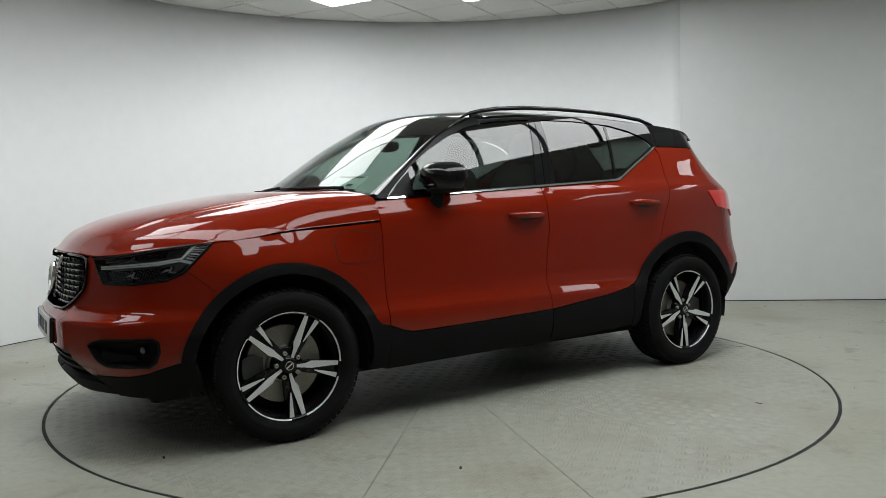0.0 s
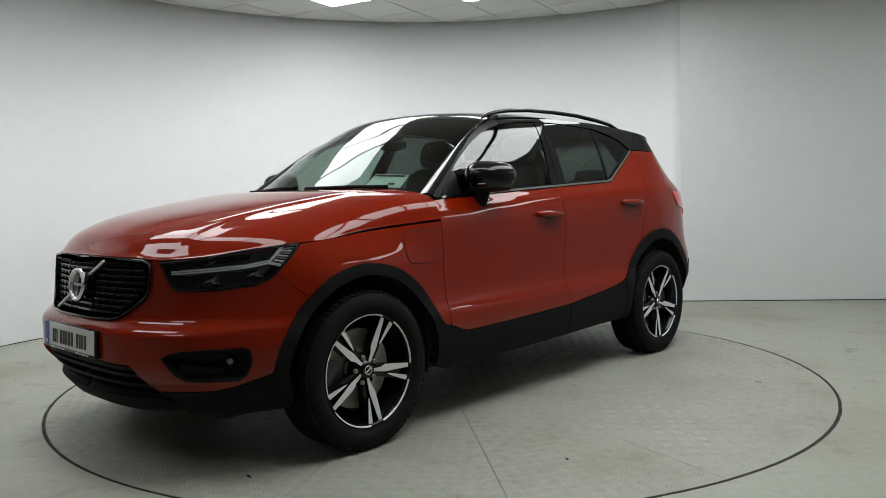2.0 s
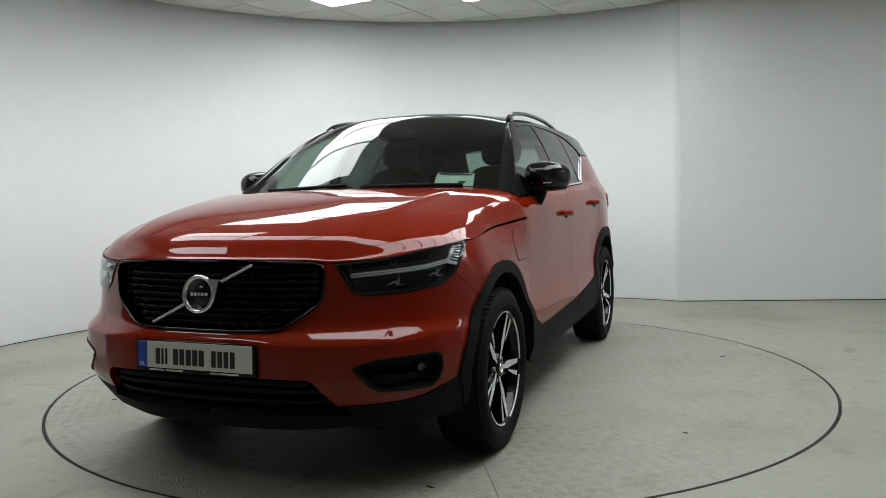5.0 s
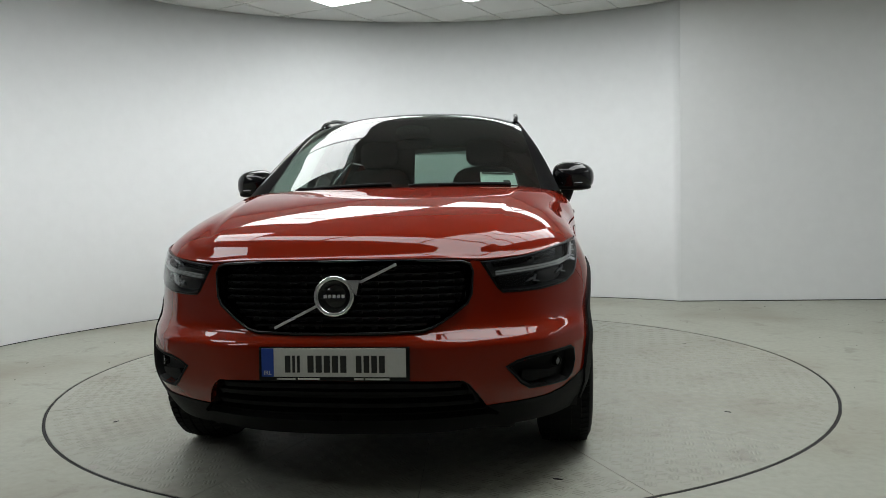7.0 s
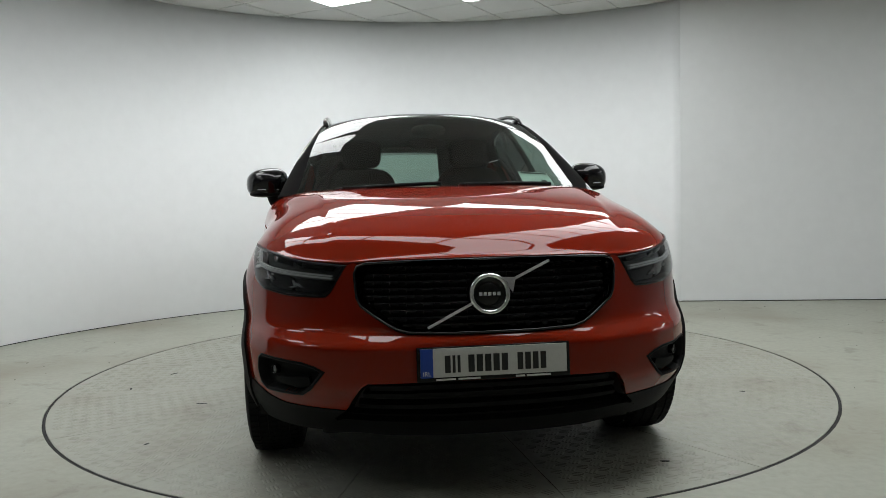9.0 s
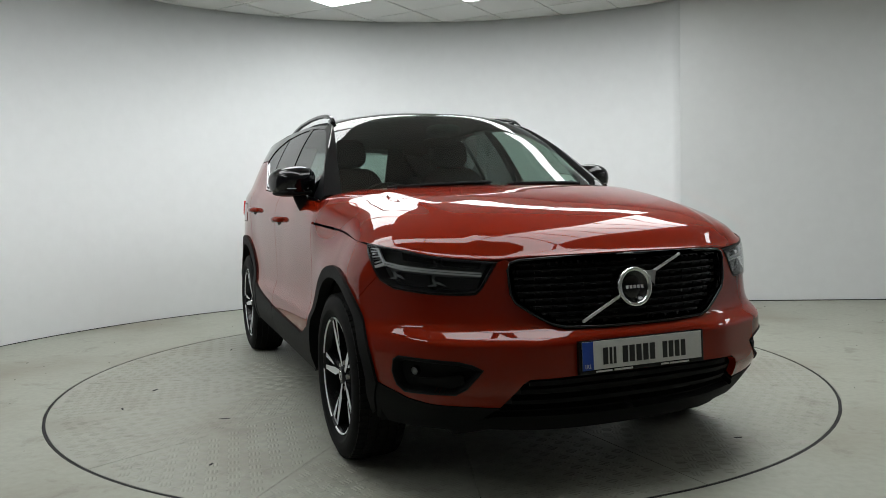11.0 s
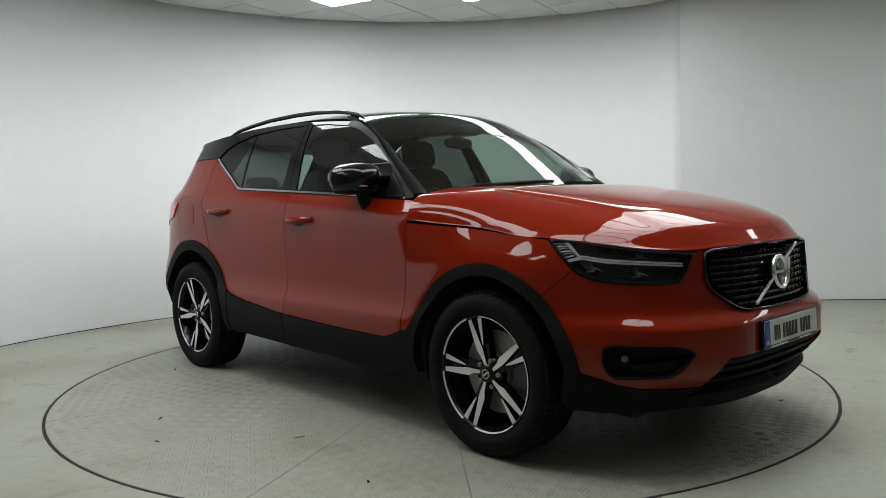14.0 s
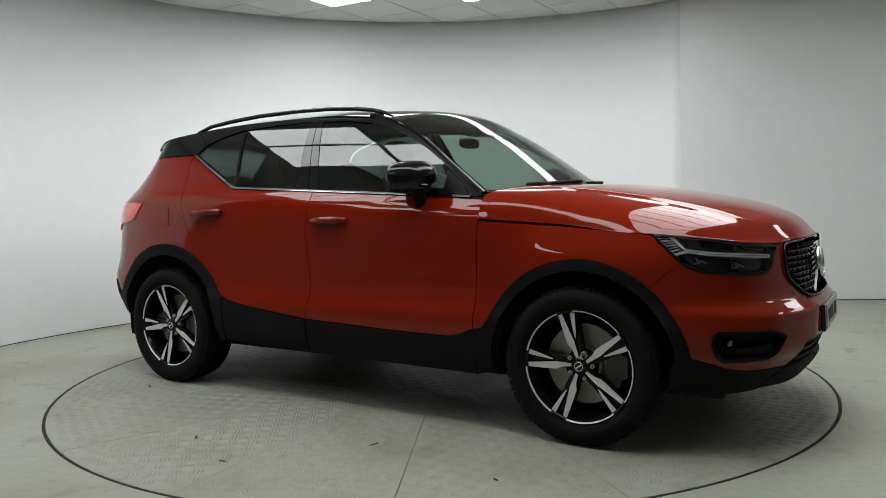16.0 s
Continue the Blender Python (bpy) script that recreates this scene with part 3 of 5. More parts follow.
# ---- the car ----
CAR = tagged(new("car"), "red compact SUV with gloss black roof and black plastic cladding", "car")
HALVES = (("left", False), ("right", True))
FRONT_ARCH, REAR_ARCH = (1.458, .355), (4.160, .355)


def belt(s):
    return float(np.interp(s, [1.95, 2.009, 3.072, 3.619, 3.7], [1.102, 1.108, 1.163, 1.190, 1.194]))


WINDOW_TOP = [(2.05, 1.140), (2.108, 1.193), (2.21, 1.277), (2.35, 1.368), (2.5, 1.445), (2.62, 1.492), (2.755, 1.526), (2.95, 1.550), (3.172, 1.562), (3.45, 1.560), (3.728, 1.540), (3.86, 1.507), (3.967, 1.462), (4.03, 1.405)]


def top_at(s):
    return float(np.interp(s, [q[0] for q in WINDOW_TOP], [q[1] for q in WINDOW_TOP]))


SILL = [(1.978, .490), (2.05, .462), (2.11, .446), (2.5, .452), (3.02, .470), (3.45, .515), (3.60, .540), (3.70, .572)]
DOOR_GAP = [(3.020, .470), (3.004, .62), (3.010, .75), (3.030, .937), (3.018, 1.06), (3.012, 1.155)]
HEAD = [(.545, .872), (.711, .886), (.89, .914), (1.03, .928), (1.128, .935), (1.108, .908), (1.04, .845), (1.003, .806), (.935, .777), (.792, .762), (.69, .759), (.622, .761), (.604, .776), (.592, .795)]
FOG = [(.59, .503), (.627, .522), (.675, .534), (.77, .538), (.885, .540), (.909, .525), (.915, .478), (.897, .430), (.868, .406), (.77, .4075), (.684, .410), (.645, .435)]
GRILLE = [(0, .893), (.35, .890), (.468, .884), (.497, .873), (.506, .85), (.502, .80), (.497, .758), (.480, .726), (.43, .692), (.385, .666), (.345, .646), (.30, .636), (.15, .632), (0, .632)]
LOW_GRILLE = [(0, .472), (.25, .472), (.445, .466), (.50, .405), (.54, .352), (.60, .318), (.58, .30), (.3, .302), (0, .302)]
RED_FOOT = [(.463, .453), (.505, .40), (.54, .357), (.776, .368), (.86, .385), (.905, .404), (.985, .428)]
ARCH_R = .474


def bumper_inner():
    cut = .77
    return [(0, .632), (0, .472), (.25, .472), (.44, .468)] + RED_FOOT[:3] + [(cut, .3675), (cut, .4075)] + FOG[10:] + FOG[:4] + [(cut, .7605)] + HEAD[10:] + [(.545, .872), (.512, .884)] + GRILLE[3:-1]


def bumper_outer():
    cut = .77
    lo, hi = arc(*FRONT_ARCH, ARCH_R, 170, 164.8, 3), arc(*FRONT_ARCH, ARCH_R, 164.8, 131, 9)
    return ([(cut, .3675)] + RED_FOOT[3:] + lo + [FOG[6]] + FOG[7:9] + [(cut, .4075)],
            [FOG[6]] + hi + [(1.018, .817)] + HEAD[7:10] + [(cut, .7605), (cut, .538)] + FOG[4:6])


def body():
    part("underbody", box((-1.9, -.62, .20), (1.9, .62, .50), bevel=.03), M_DARK, CAR, "dark underbody")
    part("cabin_tub", box((-1.8, -.74, .48), (1.0, .74, .78), bevel=.03), M_DARK, CAR, "dark cabin floor")
    part("engine_bay", box((1.0, -.60, .48), (1.95, .60, .84), bevel=.03), M_DARK, CAR, "dark engine bay")
    part("hood", bm_hood(), M_PAINT, CAR)
    for side, right in HALVES:
        arc_f = arc(*FRONT_ARCH, ARCH_R, 22, 131, 26)
        panel("front_fender", wall_skin, [(1.135, .934), (1.30, .947), (1.524, .969), (1.75, .984), (1.956, .998), (1.962, .95), (1.978, .490), (1.93, .50)] + arc_f + [(1.018, .817), (1.045, .845), (1.105, .902)], M_PAINT, CAR, right=right)
        panel("front_bumper", wall_skin, bumper_inner(), M_PAINT, CAR, cell=.016, gap=0, depth=.03, right=right)
        for piece in bumper_outer():
            panel("front_bumper", wall_skin, piece, M_PAINT, CAR, cell=.016, gap=0, depth=.03, right=right)
        fd = [(q, belt(q) - .006) for q in np.linspace(2.0, 3.0, 11)]
        panel("front_door", wall_skin, [(1.978, .49), (1.962, .95), (1.957, 1.0), (1.955, 1.098)] + fd + DOOR_GAP[::-1] + SILL[4:0:-1], M_PAINT, CAR, right=right)
        rd = [(q, belt(q) - .006) for q in np.linspace(3.02, 3.56, 7)]
        arc_r = arc(*REAR_ARCH, .505, 150, 121, 8)
        panel("rear_door", wall_skin, DOOR_GAP + rd + [(3.62, 1.184), (3.66, 1.196), (3.83, 1.287), (4.025, 1.392), (4.05, 1.36), (4.035, 1.22), (4.015, 1.09), (3.965, .97)] + arc_r[::-1] + SILL[:3:-1], M_PAINT, CAR, right=right)
        arc_q = arc(*REAR_ARCH, .505, 121, 20, 26)
        panel("rear_quarter", wall_skin, [(4.05, 1.36), (4.03, 1.403), (4.25, 1.405), (4.42, 1.40), (4.60, 1.28), (4.74, 1.14), (4.80, .95), (4.78, .62), (4.70, .56)] + arc_q[::-1] + [(3.965, .97), (4.015, 1.09), (4.035, 1.22)], M_PAINT, CAR, right=right)
        top = [(4.03, 1.408), (4.25, 1.409), (4.42, 1.405), (s_at(-1.78), 1.47)] + [(s_at(x), z) for x, z in ((-1.55, 1.525), (-1.2, 1.562), (-.85, 1.585), (-.4, 1.592), (-.1, 1.578), (.06, 1.560))]
        panel("roof_side", wall_skin, WINDOW_TOP[6:] + top, M_BLACK_GLOSS, CAR, gap=0, right=right, label="gloss black roof side")
        pil = [(s_at(x), z) for x, z in ((.06, 1.560), (.13, 1.545), (.26, 1.495), (.385, 1.435), (.62, 1.275), (.73, 1.197), (.84, 1.118))]
        panel("windscreen_pillar", wall_skin, [(1.99, 1.112), (2.03, 1.116)] + WINDOW_TOP[:7] + pil, M_SATIN, CAR, gap=0, off=.001, right=right, label="satin black windscreen pillar")
        panel("pillar_trim", wall_skin, [(1.99, 1.112), (2.03, 1.116)] + WINDOW_TOP[:7] + pil, M_SEAT, CAR, gap=0, off=-.03, depth=.01, right=right, label="dark pillar lining")
        # windows
        fw = [(q, belt(q) + .010) for q in np.linspace(2.06, 2.985, 9)] + [(3.106, top_at(3.106) - .012)] + [(q, z - .012) for q, z in WINDOW_TOP[8::-1] if q < 3.1]
        panel("front_window", wall_skin, shrink(fw, -.012), M_GLASS, CAR, off=-.006, depth=.004, gap=0, right=right, label="lightly tinted front side window")
        rw = [(q, belt(q) + .010) for q in np.linspace(3.138, 3.606, 6)] + [(3.678, top_at(3.678) - .012)] + [(q, top_at(q) - .012) for q in (3.55, 3.40, 3.30, 3.20)]
        panel("rear_window", wall_skin, shrink(rw, -.008), M_PRIVACY, CAR, off=-.006, depth=.004, gap=0, right=right, label="dark tinted rear side window")
        ql = [(3.626, 1.205), (3.66, 1.215), (3.83, 1.308), (4.0, 1.398), (3.99, 1.42), (3.95, 1.455), (3.86, 1.495), (3.728, 1.527), (3.698, 1.528)]
        panel("quarter_window", wall_skin, ql, M_PRIVACY, CAR, off=-.006, depth=.004, gap=0, right=right, label="dark tinted quarter window")
        bp = [(2.985, belt(2.985) + .008), (3.138, belt(3.138) + .008), (3.20, top_at(3.2)), (3.106, top_at(3.106))]
        for a, b, c, d in ((bp[0], (3.055, belt(3.055) + .008), (3.150, top_at(3.15)), bp[3]), ((3.055, belt(3.055) + .008), bp[1], bp[2], (3.150, top_at(3.15)))):
            panel("door_pillar", wall_skin, [a, b, c, d], M_BLACK_GLOSS, CAR, off=-.002, gap=.002, right=right, label="gloss black door pillar")
        panel("mirror_sail", wall_skin, [(2.045, 1.121), (2.19, 1.129), (2.19, 1.25), (2.112, 1.188)], M_SATIN, CAR, off=-.002, gap=0, right=right, label="black mirror corner panel")
        dv = [(3.606, belt(3.606) + .008), (3.626, 1.203), (3.698, 1.528), (3.678, 1.532)]
        panel("window_divider", wall_skin, dv, M_BLACK_GLOSS, CAR, off=-.003, gap=0, right=right)
        ct = [(q, belt(q) - .001) for q in np.linspace(2.03, 3.6, 14)] + [(3.64, 1.192), (3.66, 1.203), (3.83, 1.294), (4.026, 1.398), (4.018, 1.407), (3.83, 1.306), (3.66, 1.215), (3.61, 1.200)] + [(q, belt(q) + .009) for q in np.linspace(3.56, 2.03, 13)]
        panel("window_trim", wall_skin, ct, M_CHROME, CAR, off=.004, gap=0, depth=.008, right=right, label="bright chrome window trim")
        lining = [(q, belt(q) - .012) for q in np.linspace(2.03, 3.6, 14)] + [(3.66, 1.188), (3.83, 1.280), (4.03, 1.385), (4.018, 1.409), (3.83, 1.310), (3.66, 1.219), (3.61, 1.206)] + [(q, belt(q) + .0095) for q in np.linspace(3.56, 2.03, 13)]
        panel("window_lining", wall_skin, lining, M_SEAT, CAR, off=-.012, gap=0, depth=.01, right=right)
        part("pillar_face", pillar_face(right), M_BLACK_GLOSS, CAR, "gloss black windscreen pillar face")
        # cladding
        ring = arc(*FRONT_ARCH, ARCH_R + .002, 22, 170, 30) + [(.985, .425), (1.04, .30), (1.07, .28)] + arc(*FRONT_ARCH, .424, 170, 0, 34) + [(1.88, .30), (1.97, .27), (1.978, .488), (1.93, .498)]
        panel("front_arch_cladding", wall_skin, ring, M_PLASTIC, CAR, off=.012, depth=.05, gap=0, right=right, label="black plastic wheel arch cladding")
        ring = arc(*REAR_ARCH, .507, 150, 22, 34) + [(4.68, .52), (4.66, .42), (4.59, .40)] + arc(*REAR_ARCH, .440, 8, 180, 34) + [(3.70, .30), (3.66, .30), (3.66, .56)]
        panel("rear_arch_cladding", wall_skin, ring, M_PLASTIC, CAR, off=.012, depth=.05, gap=0, right=right, label="black plastic wheel arch cladding")
        sill = [(1.978, .488), (2.05, .460), (2.11, .444), (2.5, .450), (3.018, .468), (3.018, .285), (2.5, .275), (1.975, .268)]
        panel("sill_cladding", wall_skin, sill, M_PLASTIC, CAR, off=.008, depth=.04, gap=.0015, right=right, label="black plastic sill cladding")
        sill = [(3.022, .468), (3.45, .513), (3.60, .538), (3.66, .556), (3.66, .305), (3.4, .30), (3.022, .287)]
        panel("sill_cladding", wall_skin, sill, M_PLASTIC, CAR, off=.008, depth=.04, gap=.0015, right=right, label="black plastic sill cladding")
        skirt = [(.542, .354), (.776, .365), (.86, .382), (.905, .401), (.985, .425), (1.04, .30), (1.065, .265), (.9, .255), (.64, .255), (.58, .30), (.60, .316)]
        panel("front_skirt", wall_skin, skirt, M_PLASTIC, CAR, off=.004, depth=.04, gap=0, right=right, label="black plastic front skirt")
        rear = [(4.70, .55), (4.78, .61), (5.2, .62), (S_END, .62), (S_END, .3), (5.2, .3), (4.75, .36), (4.68, .42)]
        panel("rear_bumper", wall_skin, rear, M_PLASTIC, CAR, off=.006, depth=.03, gap=0, right=right, label="black plastic rear bumper")
        panel("tailgate_skin", wall_skin, [(4.80, .95), (4.78, .62), (5.2, .625), (S_END, .625), (S_END, 1.10), (5.1, 1.12), (4.76, 1.13)], M_PAINT, CAR, gap=0, right=right)
        panel("tail_lamp", wall_skin, [(4.395, 1.118), (4.70, 1.122), (4.82, 1.095), (4.84, .97), (4.80, .94), (4.74, .985), (4.64, .99), (4.49, 1.015)], M_TAIL, CAR, off=.008, depth=.02, gap=0, right=right, label="red plastic tail lamp")
        part("arch_liner", liner(FRONT_ARCH, 1.351, .43, right), M_DARK, CAR)
        part("arch_liner", liner(REAR_ARCH, -1.351, .448, right), M_DARK, CAR)
    panel("roof", top_skin, [(0, 3.02), (1.0, 3.02), (1.0, 9), (0, 9)], M_BLACK_GLOSS, CAR, cell=.09, depth=.01, gap=0, both=True, label="gloss black roof panel")
    panel("windscreen", top_skin, [(0, .02), (1.0, .02), (1.0, 3.02), (0, 3.02)], M_GLASS, CAR, cell=.06, depth=0, gap=0, both=True, label="clear windscreen")


def pillar_face(right):
    """The strip between the side of the windscreen pillar and the edge of the glass."""
    k = -1 if right else 1
    bm = bmesh.new()
    rows = []
    for t in np.linspace(0, 3.4, 24):
        a = top_skin(1.0, t, .002)
        b = wall_skin(s_at(a[0]), a[2])
        rows.append([bm.verts.new((a[0] + (b[0] - a[0]) * u, k * (a[1] - .012 * (u == 0) + (b[1] + .001 - a[1]) * u), a[2] + .008 * math.sin(math.pi * u))) for u in (0, .3, .6, .85, 1)])
    for p_, q_ in zip(rows, rows[1:]):
        for i in range(4):
            bm.faces.new((p_[i], p_[i + 1], q_[i + 1], q_[i]))
    bmesh.ops.recalc_face_normals(bm, faces=bm.faces)
    return bm


def bm_hood():
    bm = bmesh.new()
    nf, nr = 110, 56
    fs = 1 - (1 - np.linspace(0, 1, nf + 1)) ** 1.5
    fs = np.r_[-fs[:0:-1], fs]
    rs = np.linspace(0, 1, nr + 1)
    rs = 1 - (1 - rs) ** 1.3
    rows = []
    for r in rs:
        p_ = hood_skin(np.abs(fs), np.full(len(fs), r))
        p_[:, 1] *= np.sign(fs) + (fs == 0)
        rows.append([bm.verts.new(q) for q in p_])
    for a, b in zip(rows, rows[1:]):
        for i in range(len(a) - 1):
            bm.faces.new((a[i], b[i], b[i + 1], a[i + 1]))
    rim = rows[-1]
    low = [bm.verts.new((v.co.x - .02, v.co.y * .985, v.co.z - .012)) for v in rim]
    for i in range(len(rim) - 1):
        bm.faces.new((rim[i], low[i], low[i + 1], rim[i + 1]))
    return bm


def liner(arch, x, r, right):
    bm = bmesh.new()
    k = -1 if right else 1
    pts = [(x + (r + .004) * math.cos(radians(a)), .355 + (r + .004) * math.sin(radians(a))) for a in range(-12, 193, 6)]
    rows = [[bm.verts.new((px, k * y, pz)) for px, pz in pts] for y in (.86, .52)]
    for i in range(len(pts) - 1):
        bm.faces.new((rows[0][i], rows[0][i + 1], rows[1][i + 1], rows[1][i]))
    bm.faces.new(rows[1])
    return bm


body()


def spoke(bm_face, bm_core, angle, profile):
    """One spoke: a machined face on a black core, seen from outside at this angle; profile: radius, width and sideways lean."""
    a = radians(angle)
    u, v = Vector((-math.cos(a), 0, math.sin(a))), Vector((-math.sin(a), 0, -math.cos(a)))
    for bm, lo, hi in ((bm_core, -.045, -.0015), (bm_face, -.0015, 0)):
        rows = []
        for r, wide, lean in profile:
            d = .076 + .017 * (r - .034) / .214
            l, q = u * r + v * (wide / 2 + lean), u * r - v * (wide / 2 - lean)
            rows.append([bm.verts.new(p_ + Vector((0, d + e, 0))) for p_, e in ((l, hi), (q, hi), (q, lo), (l, lo))])
        for p_, q_ in zip(rows, rows[1:]):
            for i in range(4):
                bm.faces.new((p_[i - 1], p_[i], q_[i], q_[i - 1]))
        bm.faces.new(rows[0]), bm.faces.new(rows[-1][::-1])


def tread(w):
    """Grooves and blocks: five ribs round the tyre."""
    for y0, y1, blocks in ((-.098, -.066, True), (-.058, -.026, False), (-.018, .018, False), (.026, .058, False), (.066, .098, True)):
        bm = bmesh.new()
        n = 72
        for i in range(n):
            a0, a1 = 2 * math.pi * i / n, 2 * math.pi * (i + (.80 if blocks else .93)) / n
            slant = .012 if blocks else .02
            ring = []
            for r in (.346, .3565):
                for a, yy in ((a0, y0), (a1, y0), (a1 + slant, y1), (a0 + slant, y1)):
                    drop = .006 if abs(yy) > .09 else 0
                    ring.append(bm.verts.new(((r - drop) * math.cos(a), yy, (r - drop) * math.sin(a))))
            bm.faces.new(ring[4:])
            for k in range(4):
                bm.faces.new((ring[k], ring[(k + 1) % 4], ring[4 + (k + 1) % 4], ring[4 + k]))
        bmesh.ops.recalc_face_normals(bm, faces=bm.faces)
        part("tread_rib", bm, M_RUBBER, w, smooth=False)


def wheel(x, y, right, main):
    """A wheel; main: the angle of one broad spoke as seen from outside."""
    k = -1 if right else 1
    w = new("wheel")
    w.parent = CAR
    w.matrix_local = Matrix.Translation((x, k * y, .355)) @ (Matrix.Rotation(math.pi, 4, "Z") if right else Matrix())
    bm = bmesh.new()
    lathe(bm, [(.250, .086), (.256, .100), (.262, .107), (.272, .108), (.276, .113), (.290, .117), (.296, .1155), (.300, .117), (.318, .113), (.334, .104), (.344, .094), (.347, .08), (.347, 0), (.347, -.08), (.344, -.094), (.334, -.104), (.28, -.118), (.245, -.09)], 80)
    bmesh.ops.recalc_face_normals(bm, faces=bm.faces)
    tyre = part("tyre", bm, M_RUBBER, w, "black rubber road tyre")
    tread(w)
    bm = bmesh.new()
    lathe(bm, [(.2525, .082), (.2545, .099), (.2515, .1025), (.246, .101), (.240, .092), (.232, .06), (.224, .03), (.217, -.06), (.222, -.1), (.245, -.1)], 80)
    bmesh.ops.recalc_face_normals(bm, faces=bm.faces)
    part("rim", bm, M_RIM_BLACK, w, "gloss black alloy rim")
    bm = bmesh.new()
    for i in range(5):
        a0, a1 = main + 72 * i + 2.5, main + 72 * i + 57
        pts = [radians(a0 + (a1 - a0) * j / 12) for j in range(13)]
        rows = [[bm.verts.new((-r * math.cos(a), yy, r * math.sin(a))) for a in pts] for r, yy in ((.2505, .1030), (.2455, .1025), (.2440, .098))]
        for ra, rb in zip(rows, rows[1:]):
            for j in range(12):
                bm.faces.new((ra[j], ra[j + 1], rb[j + 1], rb[j]))
    bmesh.ops.recalc_face_normals(bm, faces=bm.faces)
    part("rim_lip", bm, M_ALLOY, w, "machined bright rim lip")
    for i in range(5):
        a = main + 72 * i
        for ang, profile in ((a, [(.030, .012, .004), (.080, .020, .004), (.108, .034, .0), (.17, .027, -.001), (.248, .018, -.001)]), (a - 13.5, [(.126, .003, -.002), (.150, .010, -.001), (.195, .017, .0), (.248, .024, .001)])):
            face, core = bmesh.new(), bmesh.new()
            spoke(face, core, ang, profile)
            for b_ in (face, core):
                bmesh.ops.recalc_face_normals(b_, faces=b_.faces)
            s_ = part("spoke", core, M_RIM_BLACK, w, "black spoke with machined face", smooth=False)
            part("spoke_face", face, M_ALLOY, s_, "machined bright spoke face", smooth=False)
        # black web that joins the pair of spokes to the hub
        bm = bmesh.new()
        u = lambda r, d: (-r * math.cos(radians(a + d)), r * math.sin(radians(a + d)))
        prism(bm, [u(.03, 20), u(.03, -50), u(.10, -24), u(.20, -17), u(.245, -15), u(.245, 3), u(.10, 8)], .030, .068)
        part("spoke_web", bm, M_RIM_BLACK, w, smooth=False)
        bm = bmesh.new()
        lathe(bm, [(.0105, .05), (.0105, .074), (.0085, .077), (.004, .077), (.003, .073)], 12, Matrix.Translation((-.0575 * math.cos(radians(a - 36)), 0, .0575 * math.sin(radians(a - 36)))))
        bmesh.ops.recalc_face_normals(bm, faces=bm.faces)
        part("wheel_nut", bm, M_DISC, w)
    bm = bmesh.new()
    lathe(bm, [(.075, .02), (.072, .062), (.04, .072), (.036, .084), (.030, .086), (.0001, .086)], 32)
    bmesh.ops.recalc_face_normals(bm, faces=bm.faces)
    hub = part("hub", bm, M_RIM_BLACK, w, "black wheel centre")
    bm = bmesh.new()
    lathe(bm, [(.0215, .086), (.0205, .0885), (.0175, .0885), (.0165, .086)], 32)
    add_box(bm, (-.016, .0862, -.0035), (.016, .0885, .0035), Matrix.Rotation(radians(35), 4, "Y"))
    bmesh.ops.recalc_face_normals(bm, faces=bm.faces)
    part("hub_emblem", bm, M_CHROME, hub, "small chrome ring emblem", smooth=False)
    bm = bmesh.new()
    lathe(bm, [(.180, -.012), (.180, .012), (.09, .012), (.085, .03), (.02, .03), (.02, -.012)], 48, close=True)
    bmesh.ops.recalc_face_normals(bm, faces=bm.faces)
    part("brake_disc", bm, M_DISC, w, "bare steel brake disc", smooth=False)
    bm = bmesh.new()
    prism(bm, [(k * q[0] * (1 if x > 0 else -1), q[1]) for q in [(.105, -.045), (.105, .045), (.140, .060), (.170, .058), (.200, .045), (.204, 0), (.200, -.045), (.170, -.058), (.140, -.060)]], -.03, .030)
    part("brake_caliper", bm, M_HOUSING, w, "grey cast brake caliper", smooth=False)
    part("backing", disc_bm(.225, -.05), M_DARK, w)
    return w


def disc_bm(r, y):
    bm = bmesh.new()
    lathe(bm, [(r, y - .01), (r, y), (.0001, y)], 32)
    bmesh.ops.recalc_face_normals(bm, faces=bm.faces)
    return bm


for x_, y_, right_, main_ in ((1.345, .818, False, 68), (1.345, .818, True, 110), (-1.351, .815, False, 57), (-1.351, .815, True, 117)):
    wheel(x_, y_, right_, main_)


# ---- nose: grille, lamps, number plate ----
def ribbon(name, half, mat, parent, off, depth, label="", both=True, right=False, cell=.03):
    return panel(name, wall_skin, half, mat, parent, cell=cell, off=off, depth=depth, gap=0, both=both, right=right, label=label)


